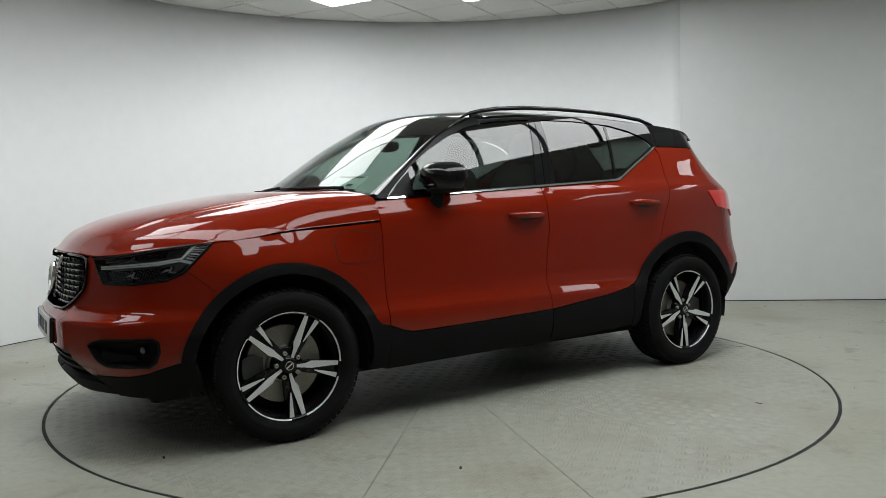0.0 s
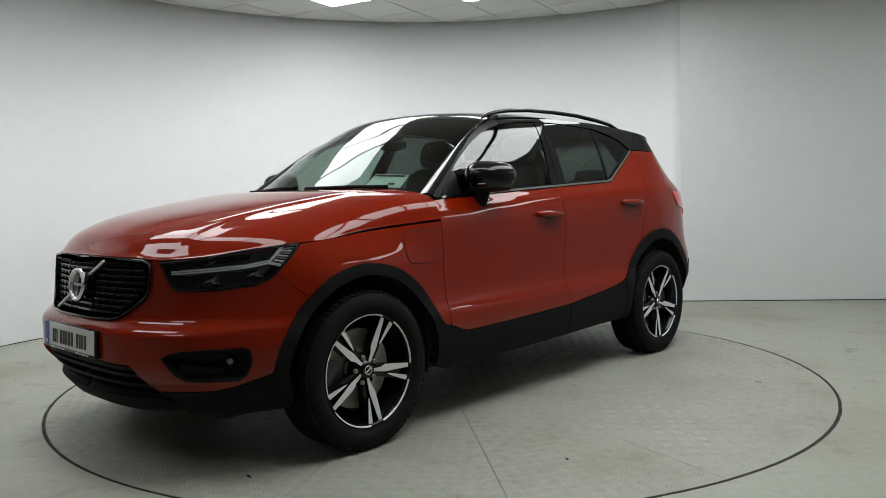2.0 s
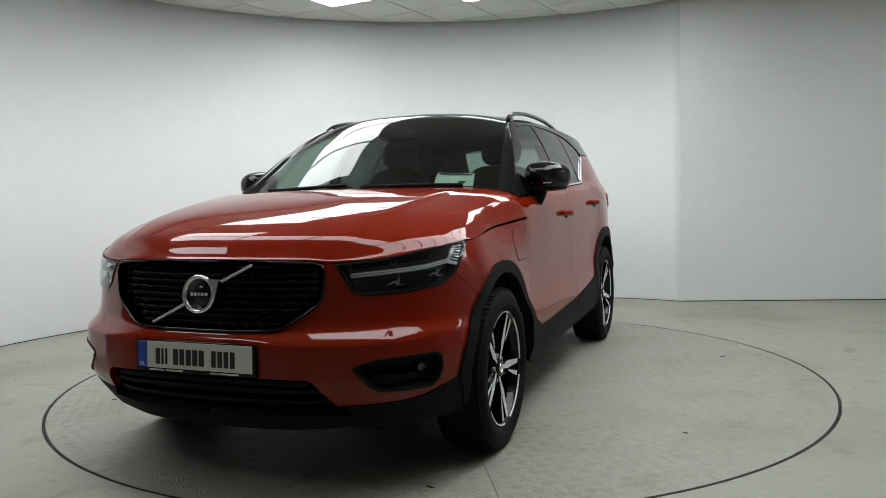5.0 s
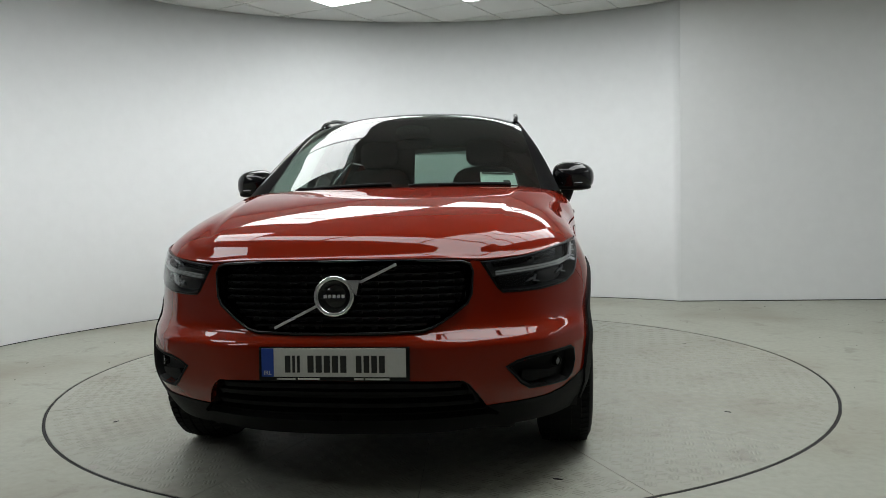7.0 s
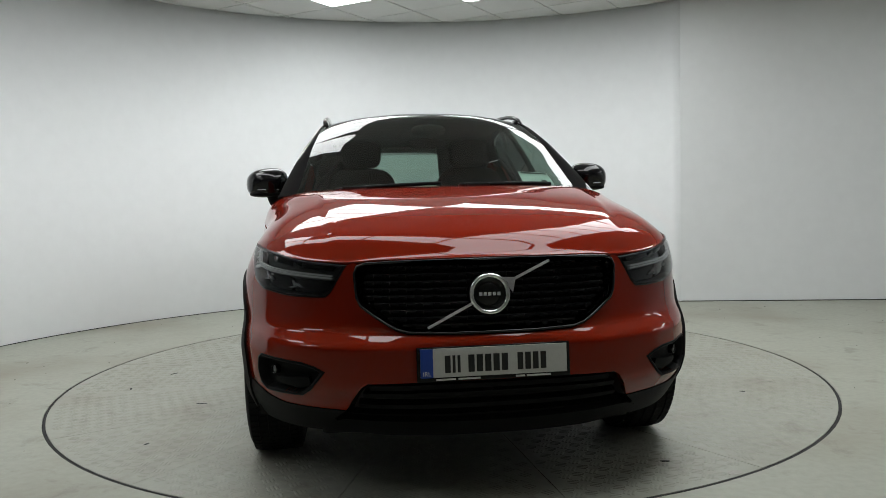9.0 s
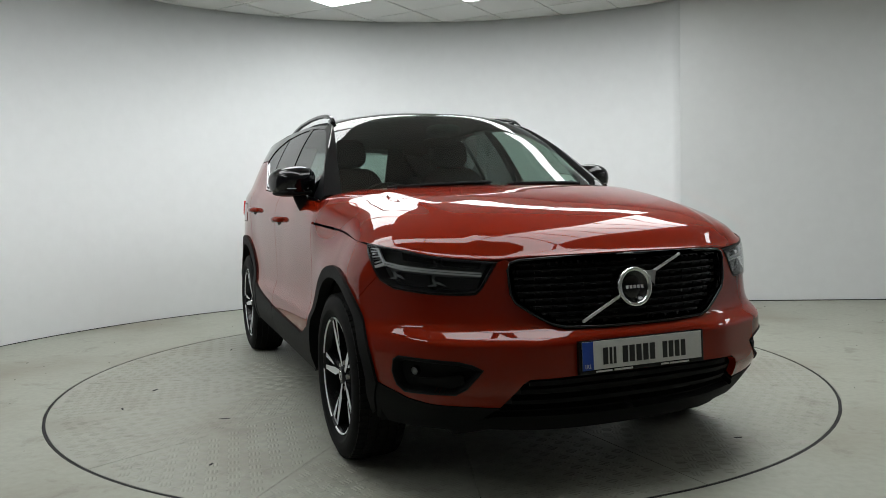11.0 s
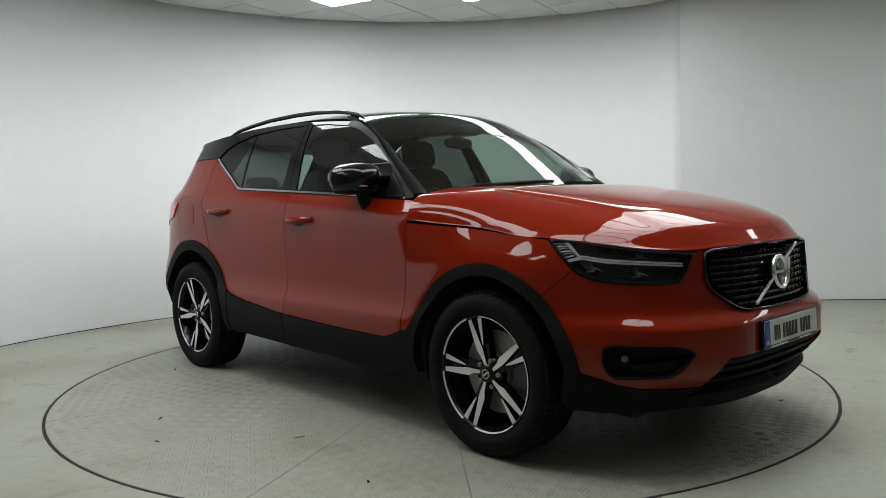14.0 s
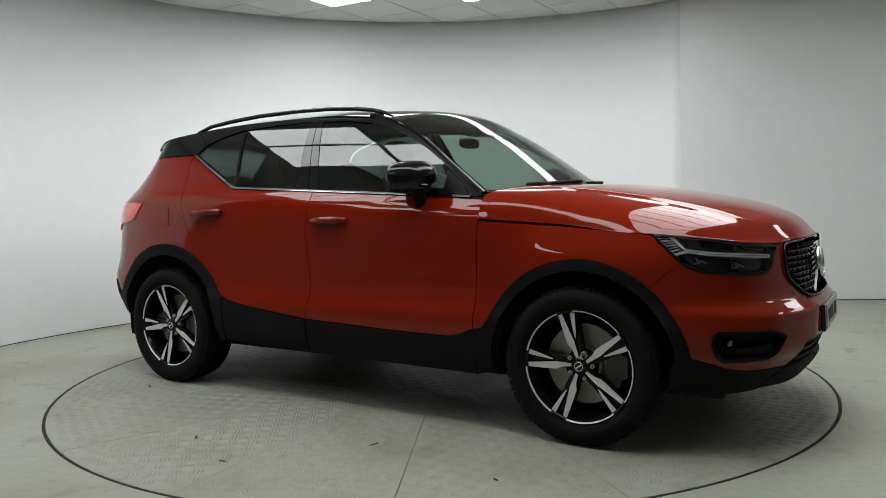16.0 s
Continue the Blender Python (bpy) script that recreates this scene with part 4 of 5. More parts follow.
def grille():
    g = new("grille")
    g.parent = CAR
    tagged(g, "black radiator grille with horizontal bars")
    ribbon("grille_back", GRILLE, M_DARK, g, -.05, .01)
    inner = [(max(q[0], 0), q[1]) for q in shrink([(-.2, .893)] + GRILLE + [(-.2, .632)], .017) if q[0] > -.1]
    edge = [(0, .893)] + [q for q in GRILLE if q[0] > 0] + [(0, .632)]
    inn = [q for q in inner if q[0] > .001]
    z_hi, z_lo = max(q[1] for q in inn), min(q[1] for q in inn)
    inn = sorted(inn, key=lambda q: -math.atan2(q[1] - .76, q[0] + .0001))
    ring = edge + [(0, z_lo)] + inn[::-1] + [(0, z_hi)]
    ribbon("grille_frame", ring, M_BLACK_GLOSS, g, .008, .05, "gloss black grille frame")
    pts = inn
    half = [(q[0], q[1] - .004 if q[1] > .8 else q[1] + .004) for q in GRILLE if q[0] > 0]
    half = [(0, .889)] + half + [(0, .636)]
    left = [wall_skin(q[0], q[1], .009) for q in half]
    loop = [(x, -y, z) for x, y, z in left] + [tuple(q) for q in left[-2:0:-1]]
    part("frame_bead", tube(bmesh.new(), loop + loop[:1], .0055, 8), M_BLACK_GLOSS, g, "rounded gloss edge of the grille frame")
    for i in range(9):
        z = .660 + i * .0255
        reach = max((float(np.interp(z, [q[1] for q in sorted(pts, key=lambda q: q[1])], [q[0] for q in sorted(pts, key=lambda q: q[1])])) - .004), .1)
        ribbon("grille_bar", [(0, z - .0045), (reach, z - .0045), (reach, z + .0045), (0, z + .0045)], M_BLACK_GLOSS, g, -.014, .022, cell=.06)
        for j in range(7):
            s0 = .055 + j * .064
            if s0 + .03 < reach:
                for rt in (False, True):
                    ribbon("grille_stud", [(s0, z - .010), (s0 + .028, z - .010), (s0 + .030, z + .0005), (s0 + .002, z + .0005)], M_SATIN, g, -.011, .012, both=False, right=rt, cell=.06)
    # emblem
    m = Matrix.Translation((2.200, -.008, .766)) @ Matrix.Rotation(radians(-7), 4, "Y") @ Matrix.Rotation(radians(-90), 4, "Z")
    bm = bmesh.new()
    lathe(bm, [(.073, 0), (.075, .012), (.070, .021), (.062, .021), (.056, .012), (.056, 0)], 48, m)
    bmesh.ops.recalc_face_normals(bm, faces=bm.faces)
    em = part("emblem_ring", bm, M_SATIN_CHROME, g, "round chrome emblem ring")
    bm = bmesh.new()
    lathe(bm, [(.057, 0), (.057, .010), (.0001, .010)], 40, m)
    bmesh.ops.recalc_face_normals(bm, faces=bm.faces)
    part("emblem_disc", bm, M_BLACK_GLOSS, em)
    for i in range(5):
        part("emblem_bar", box((-.038 + i * .0162, .0105, -.006), (-.038 + i * .0162 + .011, .0125, .006), m), M_ALLOY, em, smooth=False)
    bm = bmesh.new()
    prism(bm, [(-.040, .058), (-.094, .056), (-.082, .002), (-.068, .020), (-.064, .038)], .004, .020, m)
    part("emblem_arrow", bm, M_SATIN_CHROME, em, smooth=False)
    for a, b in (((.222, -.112), (.066, -.034)), ((-.092, .050), (-.222, .112))):
        bm = bmesh.new()
        d = Vector((b[0] - a[0], b[1] - a[1])).normalized()
        nn = Vector((-d.y, d.x)) * .0046
        prism(bm, [(a[0] + nn.x, a[1] + nn.y), (b[0] + nn.x, b[1] + nn.y), (b[0] - nn.x, b[1] - nn.y), (a[0] - nn.x, a[1] - nn.y)], -.006, .003, m)
        part("emblem_bar", bm, M_ALLOY, g, "chrome diagonal bar", smooth=False)
    # lower intake
    lg = new("lower_intake")
    lg.parent = CAR
    ribbon("intake_back", LOW_GRILLE, M_DARK, lg, -.06, .01)
    for z, r0 in ((.448, .44), (.418, .47), (.372, .50), (.330, .555)):
        ribbon("intake_slat", [(0, z - .010), (r0, z - .010), (r0, z + .007), (0, z + .007)], M_PLASTIC, lg, -.026, .04, cell=.06)
    ribbon("intake_lip", [(0, .312), (.56, .318), (.62, .30), (.64, .262), (.4, .250), (0, .248)], M_PLASTIC, lg, .006, .05, "black lower lip")


def tray(name, outline, mat, parent, right, rings, label=""):
    """A lipped tray in the skin: rings of (inset, height) round an outline, closed at the last."""
    pts = []
    for (a, b), (c, d) in zip(outline, outline[1:] + outline[:1]):
        n = max(1, round(math.hypot(c - a, d - b) / .02))
        pts += [(a + (c - a) * i / n, b + (d - b) * i / n) for i in range(n)]
    k = -1 if right else 1
    bm = bmesh.new()
    loops = []
    for inset, off in rings:
        loops.append([bm.verts.new((q[0], k * q[1], q[2])) for q in (wall_skin(u, v, off) for u, v in shrink(pts, inset))])
    for p_, q_ in zip(loops, loops[1:]):
        for i in range(len(p_)):
            bm.faces.new((p_[i - 1], p_[i], q_[i], q_[i - 1]))
    mid = bm.verts.new(sum((v.co for v in loops[-1]), Vector()) / len(loops[-1]))
    for i in range(len(loops[-1])):
        bm.faces.new((loops[-1][i - 1], loops[-1][i], mid))
    bmesh.ops.recalc_face_normals(bm, faces=bm.faces)
    me = part(name, bm, mat, parent, label)
    me.data.set_sharp_from_angle(angle=radians(35))
    return me


def lamps():
    for side, right in HALVES:
        h = new("headlamp")
        h.parent = CAR
        tagged(h, "clear headlamp with sideways T light guide")
        kw = dict(both=False, right=right)
        ribbon("housing", HEAD, M_HOUSING, h, -.05, .004, **kw)
        tray("lamp_border", HEAD, M_SATIN, h, right, ((-.004, -.002), (.0, .003), (.006, .003), (.010, -.045)), "thin black lamp border")
        # dark modules over and under the light guide, each with a bright facet
        for lo in ([(.612, .850), (.745, .862), (.742, .884), (.600, .872)], [(.765, .864), (.915, .880), (.930, .912), (.760, .890)], [(.622, .772), (.770, .774), (.775, .824), (.606, .814)], [(.790, .776), (.925, .786), (.960, .838), (.795, .826)]):
            ribbon("lamp_module", lo, M_BLACK_GLOSS, h, -.024, .02, "dark glossy lamp module", **kw)
        for s_, z_, k_ in ((.765, .800, 1), (.935, .822, 1), (.765, .868, .8)):
            for q in ([(-.035, -.012), (.004, -.002), (.0, .006), (-.010, .004)], [(.0, -.002), (.014, .016), (.020, .014), (.010, -.006)], [(.004, -.004), (.036, -.010), (.030, -.014), (.0, -.010)]):
                ribbon("lamp_facet", [(s_ + k_ * a_, z_ + k_ * b_) for a_, b_ in q], M_HOUSING if k_ < 1 else M_LAMP_GLASS, h, -.018, .006, **kw)
        for z_ in (0, .009):
            ribbon("light_guide", [(.600, .8235 + z_), (.90, .8445 + z_), (.990, .860 + z_), (.990, .866 + z_), (.89, .8515 + z_), (.600, .8295 + z_)], M_WHITE_PART, h, -.002, .010, "pale horizontal light guide", **kw)
        ribbon("light_guide", [(.985, .866), (1.000, .870), (1.062, .925), (1.040, .924)], M_WHITE_PART, h, -.001, .010, "pale forked light guide", **kw)
        ribbon("light_guide", [(.985, .860), (.992, .871), (1.044, .857), (1.036, .847)], M_WHITE_PART, h, -.001, .010, "pale forked light guide", **kw)
        for i in range(6):
            t = i / 5
            a = (1.014 + .040 * t, .872 + .044 * t)
            b = (1.050 + .056 * t, .864 + .052 * t)
            ribbon("reflector_rib", [(a[0], a[1]), (b[0], b[1]), (b[0] + .003, b[1] + .005), (a[0] + .003, a[1] + .005)], M_CHROME if i % 2 else M_WHITE_PART, h, -.006, .008, **kw)
        ribbon("lens", HEAD, M_LENS, h, .006, .02, "clear moulded lamp lens", **kw).visible_shadow = False
        f = new("fog_lamp_recess")
        f.parent = CAR
        tagged(f, "black recess with small round fog lamp")
        tray("recess_tray", FOG, M_PLASTIC, f, right, ((-.002, -.010), (.0, .003), (.005, .0035), (.012, -.003), (.022, -.034)), "black plastic recess")
        ribbon("recess_wing", [(.655, .450), (.70, .432), (.815, .446), (.815, .462), (.74, .470), (.66, .480)], M_PLASTIC, f, -.018, .016, **kw)
        c = wall_skin(.835, .484, -.03)
        n = (wall_skin(.835, .484, .0) - c) * np.array((1, -1 if right else 1, 1))
        m = Matrix.Translation((c[0], c[1] * (-1 if right else 1), c[2])) @ Vector(n).to_track_quat("Y", "Z").to_matrix().to_4x4()
        bm = bmesh.new()
        lathe(bm, [(.018, -.01), (.018, .008), (.0155, .010), (.0145, .004)], 24, m)
        bmesh.ops.recalc_face_normals(bm, faces=bm.faces)
        part("lamp_ring", bm, M_BLACK_GLOSS, f)
        bm = bmesh.new()
        lathe(bm, [(.0145, .002), (.010, .006), (.0001, .008)], 24, m)
        bmesh.ops.recalc_face_normals(bm, faces=bm.faces)
        part("lamp_lens", bm, M_LAMP_GLASS, f, "grey glass fog lamp lens")


def number_plate():
    p_ = new("number_plate")
    p_.parent = CAR
    p_.matrix_local = Matrix.Translation((2.260, -.006, .535)) @ Matrix.Rotation(radians(-3), 4, "Y") @ Matrix.Rotation(radians(90), 4, "Z")
    tagged(p_, "white number plate in black frame with blue band")
    part("plate_frame", box((-.271, .0, -.060), (.271, .018, .060), bevel=.004), M_BLACK_GLOSS, p_, "black plastic plate frame", smooth=False)
    part("plate", box((-.259, -.0025, -.045), (.259, .002, .055), bevel=.001), M_PLATE, p_, "white plate", smooth=False)
    part("blue_band", box((-.259, -.004, -.045), (-.215, -.0015, .055)), M_BLUE, p_, smooth=False)
    for x0, count, wide in ((-.174, 1, .020), (-.147, 2, .010), (-.092, 5, .022), (.082, 4, .020)):
        for i in range(count):
            a = x0 + i * (wide + .0075)
            part("lettering", box((a, -.0042, -.030), (a + wide, -.0015, .030), bevel=.0008), M_INK, p_, "black lettering bar", smooth=False)
    cu = bpy.data.curves.new("country_letters", "FONT")
    cu.body, cu.size, cu.align_x, cu.extrude = "IRL", .021, "CENTER", .0004
    txt = new("country_letters", cu)
    txt.parent = p_
    cu.materials.append(M_PLATE)
    txt.matrix_local = Matrix.Translation((-.237, -.0045, -.038)) @ Matrix.Rotation(radians(90), 4, "X")
    for x0, x1 in ((-.205, -.137), (-.128, -.050), (.075, .108), (.114, .20)):
        part("frame_lettering", box((x0, -.0022, -.0555), (x1, -.0003, -.0495)), M_PLATE, p_, "small pale lettering bar", smooth=False)


grille()
lamps()
number_plate()


# ---- flanks: handles, mirrors, flaps, rails ----
def egg(bm, centre, size, m=Matrix(), power=2.6, nu=28, nv=16):
    """A rounded-box solid."""
    f = lambda c, e: math.copysign(abs(c) ** e, c)
    e = 2 / power
    rows = []
    for j in range(nv + 1):
        v = -math.pi / 2 + math.pi * j / nv
        rows.append([bm.verts.new(m @ Vector((centre[0] + size[0] * f(math.cos(v), e) * f(math.cos(2 * math.pi * i / nu), e),
                                              centre[1] + size[1] * f(math.cos(v), e) * f(math.sin(2 * math.pi * i / nu), e),
                                              centre[2] + size[2] * f(math.sin(v), e)))) for i in range(nu)])
    for a, b in zip(rows, rows[1:]):
        for i in range(nu):
            bm.faces.new((a[i], a[(i + 1) % nu], b[(i + 1) % nu], b[i]))
    bmesh.ops.remove_doubles(bm, verts=bm.verts, dist=1e-5)
    bmesh.ops.recalc_face_normals(bm, faces=bm.faces)
    return bm


def door_mirror(right):
    k = -1 if right else 1
    d = new("door_mirror")
    d.parent = CAR
    tagged(d, "gloss black door mirror on a short arm")
    flip = Matrix.Diagonal((1, k, 1, 1))
    tilt = flip @ Matrix.Translation((.500, .918, 1.212)) @ Matrix.Rotation(radians(-12), 4, "Z")
    bm = egg(bmesh.new(), (-.012, -.004, 0), (.126, .110, .080), tilt, 2.6)
    for v in bm.verts:
        loc = tilt.inverted() @ v.co
        if loc.x < -.075:
            loc.x = -.075 + (loc.x + .075) * .1
        loc.z += .012 * (loc.y / .1) * -.6
        loc.x -= max(0, loc.y) * .28
        if loc.z < -.02:
            loc.x *= .86
        v.co = tilt @ loc
    shell = part("mirror_shell", bm, M_BLACK_GLOSS, d, "gloss black mirror cap")
    bm = egg(bmesh.new(), (-.018, -.004, -.058), (.094, .096, .020), tilt, 3.0)
    part("mirror_base", bm, M_PLASTIC, d, "grained black mirror underside")
    bm = box((-.092, -.085, -.05), (-.080, .075, .05), tilt, .003)
    part("mirror_glass", bm, M_CHROME, d, "mirror glass", smooth=False)
    bm = box((.070, -.05, -.040), (.086, .060, -.036), tilt, .001)
    part("turn_signal", bm, M_WHITE_PART, d, "slim clear turn signal", smooth=False)
    bm = bmesh.new()
    tube(bm, [flip @ Vector(q) for q in ((.50, .845, 1.065), (.505, .865, 1.09), (.505, .880, 1.12), (.505, .890, 1.17))], [.040, .036, .034, .040], 14)
    part("mirror_arm", bm, M_PLASTIC, d, "grained black mirror arm")


def handle(s0, s1, z, right):
    h = new("door_handle")
    h.parent = CAR
    n = 11
    kx = -1 if right else 1
    tagged(h, "red pull handle over a flat dark patch for recess shade")
    path, rad = [], []
    for i in range(n):
        t = i / (n - 1)
        q = wall_skin(s0 + (s1 - s0) * t, z + .006 * (1 - t), .004 + .030 * math.sin(math.pi * min(1, max(0, t))) ** .5)
        path.append((q[0], q[1] * kx, q[2]))
        rad.append(.013 + .007 * math.sin(math.pi * t) ** .6)
    part("grip", tube(bmesh.new(), path, rad, 10, 1.0), M_PAINT, h, "red handle grip")
    mid = (s0 + s1) / 2
    # flat dark oval on the skin, the shade of the handle recess put in as colour
    ov = [(mid + .050 * math.cos(a), z - .013 + .017 * math.sin(a)) for a in np.linspace(0, 2 * math.pi, 20, endpoint=False)]
    panel("recess", wall_skin, ov, M_DARK, h, off=.002, depth=.001, gap=0, right=right)


def flap(name, outline, right, label):
    f = panel(name, wall_skin, outline, M_PAINT, CAR, off=.0025, depth=.002, gap=.002, right=right, label=label)
    panel("flap_gap", wall_skin, outline, M_GAP, f, off=.0008, depth=.0005, gap=-.0015, right=right)


def rounded(s0, z0, s1, z1, r, n=5):
    out = []
    for cx_, cz_, a0 in ((s1 - r, z1 - r, 0), (s0 + r, z1 - r, 90), (s0 + r, z0 + r, 180), (s1 - r, z0 + r, 270)):
        out += [(cx_ + r * math.cos(radians(a0 + 90 * i / n)), cz_ + r * math.sin(radians(a0 + 90 * i / n))) for i in range(n + 1)]
    return out


for right_ in (False, True):
    door_mirror(right_)
    handle(2.745, 2.985, 1.000, right_)
    handle(3.665, 3.915, 1.050, right_)
    r_ = new("roof_rail")
    r_.parent = CAR
    tagged(r_, "gloss black raised roof rail")
    kk = -1 if right_ else 1
    path_ = [(.17, .600, 1.556), (.10, .597, 1.585), (.02, .592, 1.602), (-.10, .586, 1.619), (-.30, .581, 1.633), (-.55, .577, 1.638), (-.85, .572, 1.633), (-1.1, .563, 1.618), (-1.3, .553, 1.600), (-1.42, .546, 1.572), (-1.48, .543, 1.548)]
    part("rail_bar", tube(bmesh.new(), [(x, kk * y, z) for x, y, z in path_], [.006, .0125, .0155, .016, .016, .016, .016, .016, .015, .013, .008], 12, .8), M_BLACK_GLOSS, r_)
    for xx, zz in ((.06, 1.575), (-1.38, 1.56)):
        part("rail_foot", box((xx - .05, kk * .590 - .010 if xx > 0 else kk * .55 - .010, zz - .03), (xx + .04, kk * .590 + .010 if xx > 0 else kk * .55 + .010, zz + .010), bevel=.008), M_BLACK_GLOSS, r_)
flap("charge_flap", rounded(1.715, .805, 1.930, .957, .045), False, "red charging flap in the fender")
flap("fuel_flap", rounded(4.125, .968, 4.335, 1.098, .025), True, "red fuel filler flap")


def tail_end():
    for side, right in HALVES:
        panel("rear_pillar", wall_skin, [(4.42, 1.401), (4.60, 1.276), (4.74, 1.136), (4.90, 1.13), (4.90, 1.53), (4.62, 1.475)], M_BLACK_GLOSS, CAR, gap=0, off=-.001, right=right)
    panel("rear_screen", wall_skin, [(4.90, 1.13), (S_END, 1.13), (S_END, 1.53), (4.90, 1.53)], M_GLASS, CAR, gap=0, depth=.003, both=True, label="rear window glass")
    edge = float(np.interp(-.40, -PLAN_Y[1500:], _s[1500:]))
    for side, right in HALVES:
        panel("tailgate_lining", wall_skin, [(4.70, 1.10), (edge, 1.10), (edge + .05, 1.53), (4.70, 1.53)], M_SEAT, CAR, off=-.03, depth=.01, gap=0, right=right, label="dark tailgate lining")
    bm = bmesh.new()
    prism(bm, [(-1.55, 1.566), (-1.80, 1.514), (-1.84, 1.498), (-1.825, 1.482), (-1.62, 1.535)], -.50, .50)
    bmesh.ops.bevel(bm, geom=list(bm.edges), offset=.005, segments=3, affect="EDGES")
    part("roof_spoiler", bm, M_BLACK_GLOSS, CAR, "gloss black roof spoiler")


tail_end()


# ---- cabin and glass details ----
def cabin():
    bm = bmesh.new()
    add_box(bm, (.45, -.72, .78), (.98, .72, 1.06), bevel=.05)
    part("dashboard", bm, M_SEAT, CAR, "dark grey dashboard")
    part("instrument_hood", egg(bmesh.new(), (.62, -.37, 1.06), (.14, .20, .05)), M_SEAT, CAR)
    bm = bmesh.new()
    m = Matrix.Translation((.36, -.37, 1.02)) @ Matrix.Rotation(radians(-65), 4, "Y")
    ring = [[bm.verts.new(m @ Vector(((.185 + .016 * math.cos(b)) * math.cos(a), (.185 + .016 * math.cos(b)) * math.sin(a), .016 * math.sin(b)))) for b in np.linspace(0, 2 * math.pi, 8, endpoint=False)] for a in np.linspace(0, 2 * math.pi, 32, endpoint=False)]
    for i in range(32):
        for j in range(8):
            bm.faces.new((ring[i][j], ring[(i + 1) % 32][j], ring[(i + 1) % 32][(j + 1) % 8], ring[i][(j + 1) % 8]))
    add_box(bm, (-.02, -.18, -.012), (.03, .18, .004), m)
    bmesh.ops.recalc_face_normals(bm, faces=bm.faces)
    part("steering_wheel", bm, M_SEAT, CAR, "dark steering wheel")
    for y in (-.37, .37):
        s_ = new("front_seat")
        s_.parent = CAR
        lean = Matrix.Translation((-.30, y, .72)) @ Matrix.Rotation(radians(-14), 4, "Y")
        part("seat_back", egg(bmesh.new(), (0, 0, .27), (.075, .24, .34), lean, 4), M_SEAT, s_)
        part("headrest", egg(bmesh.new(), (.0, 0, .715), (.05, .135, .095), lean, 3.5), M_SEAT, s_)
        part("cushion", egg(bmesh.new(), (.20, y, .74), (.27, .24, .08), power=3.5), M_SEAT, s_)
    for y in (-.45, 0, .45):
        part("rear_seat_back", egg(bmesh.new(), (-1.15, y, .93), (.09, .24, .28), power=4), M_SEAT, CAR)
        if y:
            part("rear_headrest", egg(bmesh.new(), (-1.20, y, 1.22), (.04, .12, .06), power=3.5), M_SEAT, CAR)
    part("headlining", roof_lining(), M_SEAT, CAR, "dark headlining")
    part("load_floor", box((-1.85, -.72, .75), (-1.2, .72, 1.08), bevel=.02), M_SEAT, CAR)
    part("mirror_pod", egg(bmesh.new(), (.36, 0, 1.50), (.08, .10, .035)), M_DARK, CAR)
    part("interior_mirror", egg(bmesh.new(), (.30, 0, 1.43), (.02, .11, .032), power=3), M_DARK, CAR)
    for k in (-1, 1):
        part("door_card", box((-1.1, k * .79 - .03, .50), (.75, k * .79 + .03, 1.10), bevel=.02), M_SEAT, CAR)


def roof_lining():
    bm = bmesh.new()
    rows = []
    for k in np.linspace(3.1, 8.6, 12):
        q = top_skin(np.linspace(-.96, .96, 13), np.full(13, k), -.03)
        rows.append([bm.verts.new(v) for v in q])
    for a, b in zip(rows, rows[1:]):
        for i in range(12):
            bm.faces.new((a[i], a[i + 1], b[i + 1], b[i]))
    bmesh.ops.recalc_face_normals(bm, faces=bm.faces)
    return bm


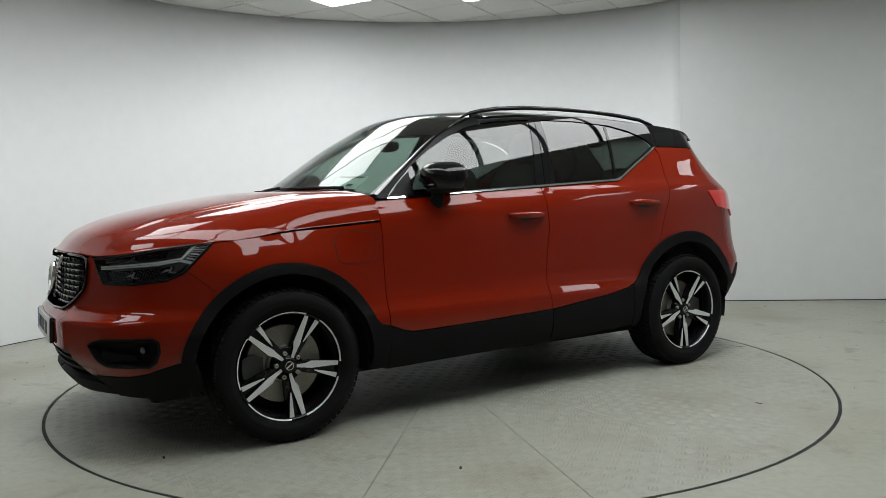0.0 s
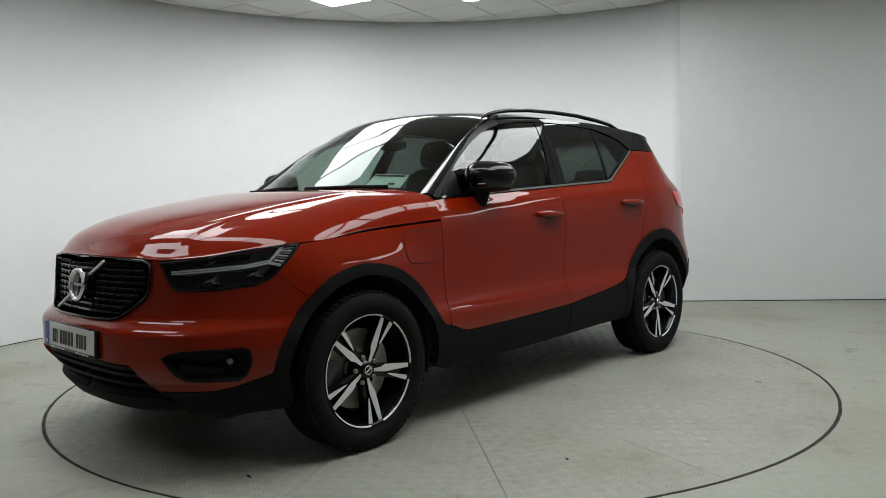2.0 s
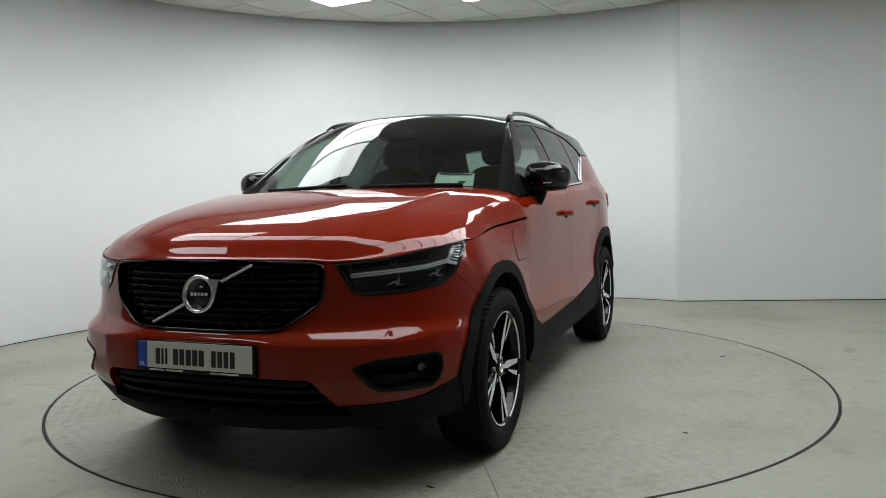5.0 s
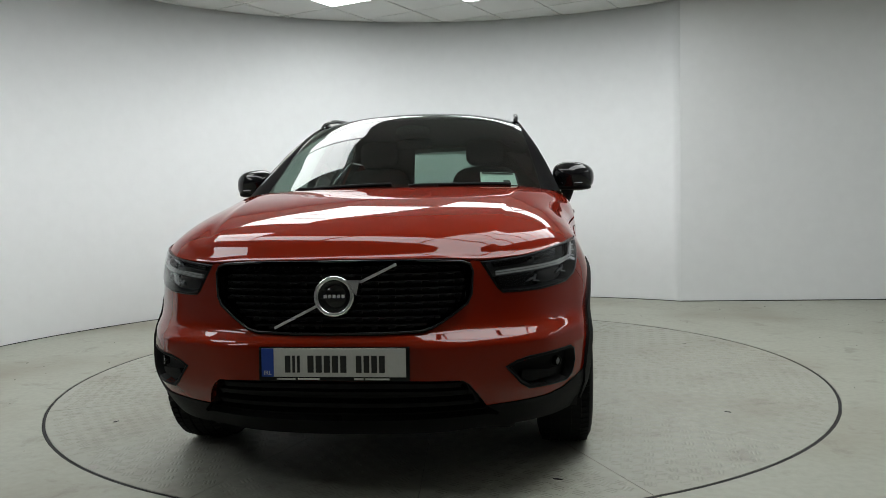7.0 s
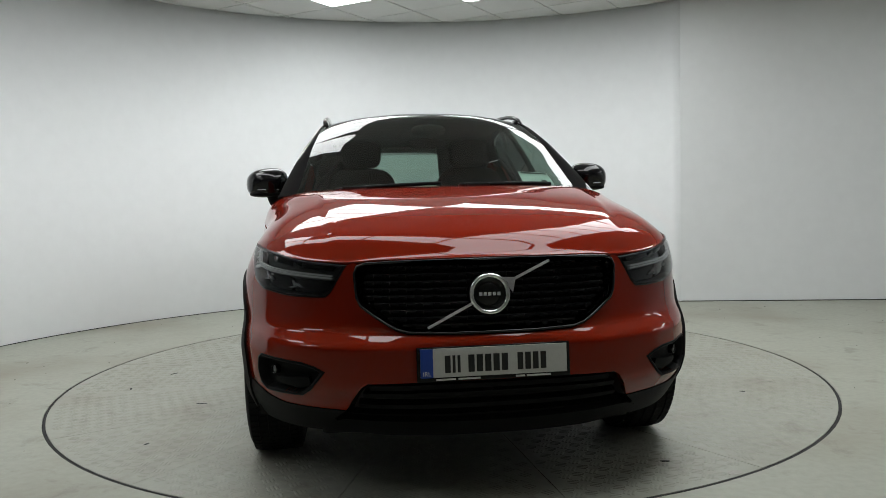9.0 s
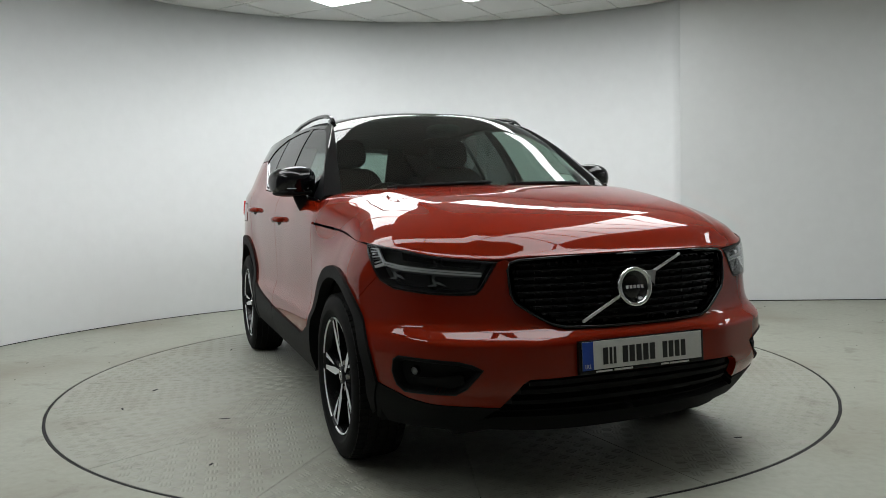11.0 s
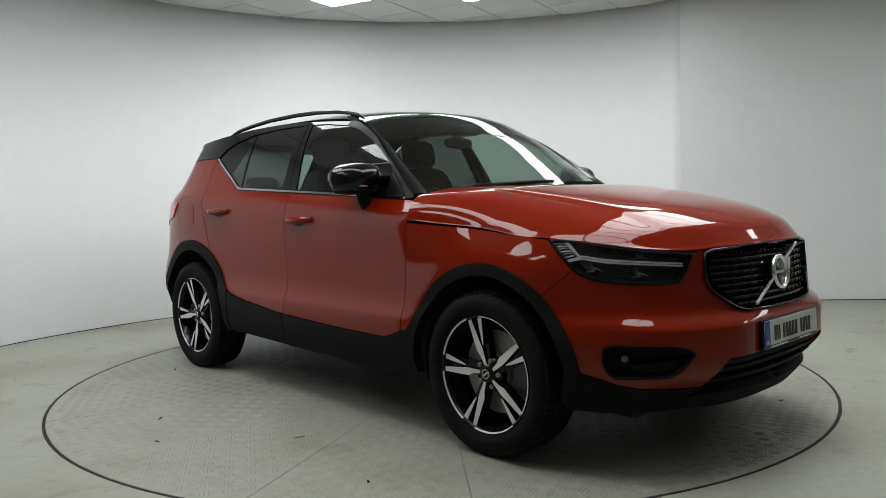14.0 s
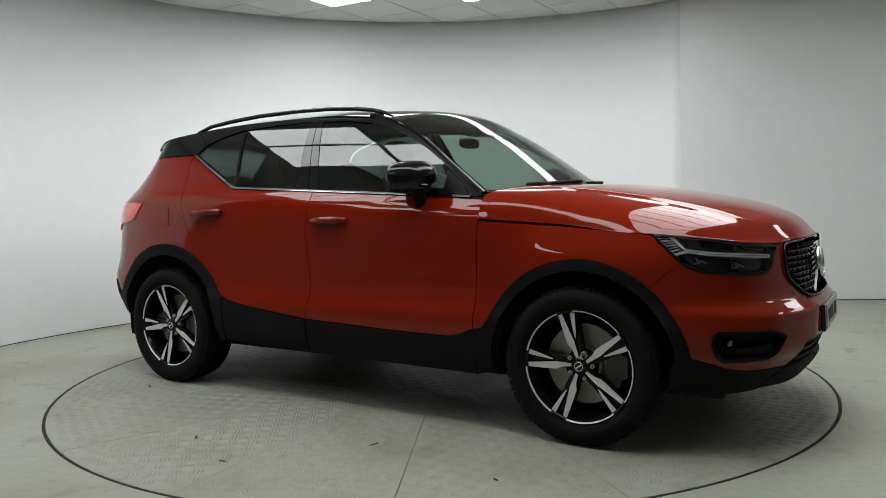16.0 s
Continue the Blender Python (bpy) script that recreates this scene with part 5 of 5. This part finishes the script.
def screen_things():
    # black border of the windscreen
    panel("screen_border", top_skin, [(0, 2.80), (.98, 2.80), (.98, 2.985), (0, 2.985)], M_BLACK_GLOSS, CAR, cell=.08, off=-.004, depth=0, gap=0, both=True, label="black windscreen border")
    panel("screen_border", top_skin, [(0, .03), (.98, .03), (.98, .13), (0, .13)], M_BLACK_GLOSS, CAR, cell=.08, off=-.004, depth=0, gap=0, both=True, label="black windscreen border")
    card = panel("dealer_card", top_skin, [(.585, .30), (.835, .30), (.83, .72), (.585, .72)], M_PAPER, CAR, cell=.1, off=-.012, depth=.001, gap=0, label="white printed card behind the windscreen")
    panel("card_print", top_skin, [(.60, .63), (.815, .63), (.815, .68), (.60, .68)], M_INK, card, cell=.1, off=-.008, depth=0, gap=0)
    panel("card_print", top_skin, [(.74, .36), (.785, .36), (.785, .43), (.74, .43)], M_INK, card, cell=.1, off=-.008, depth=0, gap=0)
    part("scuttle", scuttle(), M_PLASTIC, CAR, "black plastic scuttle panel")
    for pts in (((.10, .07, .02), (.30, .10, .016), (.78, .16, .014)), ((-.72, .07, .02), (-.45, .10, .016), (-.02, .15, .014))):
        w = new("wiper")
        w.parent = CAR
        path = []
        for i in range(13):
            t = i / 12
            f = np.interp(t, (0, .5, 1), [q[0] for q in pts])
            k = np.interp(t, (0, .5, 1), [q[1] for q in pts])
            path.append(tuple(top_skin(f, k, .014)))
        part("wiper_blade", tube(bmesh.new(), path, .009, 8), M_PLASTIC, w, "black wiper blade")
        q = top_skin(pts[0][0] + .12, .06, .012)
        part("wiper_arm", box((q[0] - .05, q[1] - .06, q[2] - .01), (q[0] + .03, q[1] + .06, q[2] + .014), bevel=.006), M_PLASTIC, w)


def scuttle():
    bm = bmesh.new()
    fs = np.linspace(-.97, .97, 25)
    a = [bm.verts.new(v) for v in top_skin(fs, np.full(25, .06), -.012)]
    b = [bm.verts.new((v.co.x + .14, v.co.y, v.co.z - .09)) for v in a]
    for i in range(24):
        bm.faces.new((a[i], b[i], b[i + 1], a[i + 1]))
    return bm


cabin()
screen_things()
# ---- what moves ----
def motions():
    rows_table, rows_car = [], []
    for t, h in enumerate(HEADINGS):
        turn = pose(0, 0, 0, 0, 0, h)
        rows_table.append((float(t), turn))
        rows_car.append((float(t), turn @ Matrix.Translation((*CAR_ON_TABLE, 0))))
    walk(TABLE, rows_table)
    walk(CAR, rows_car)


motions()
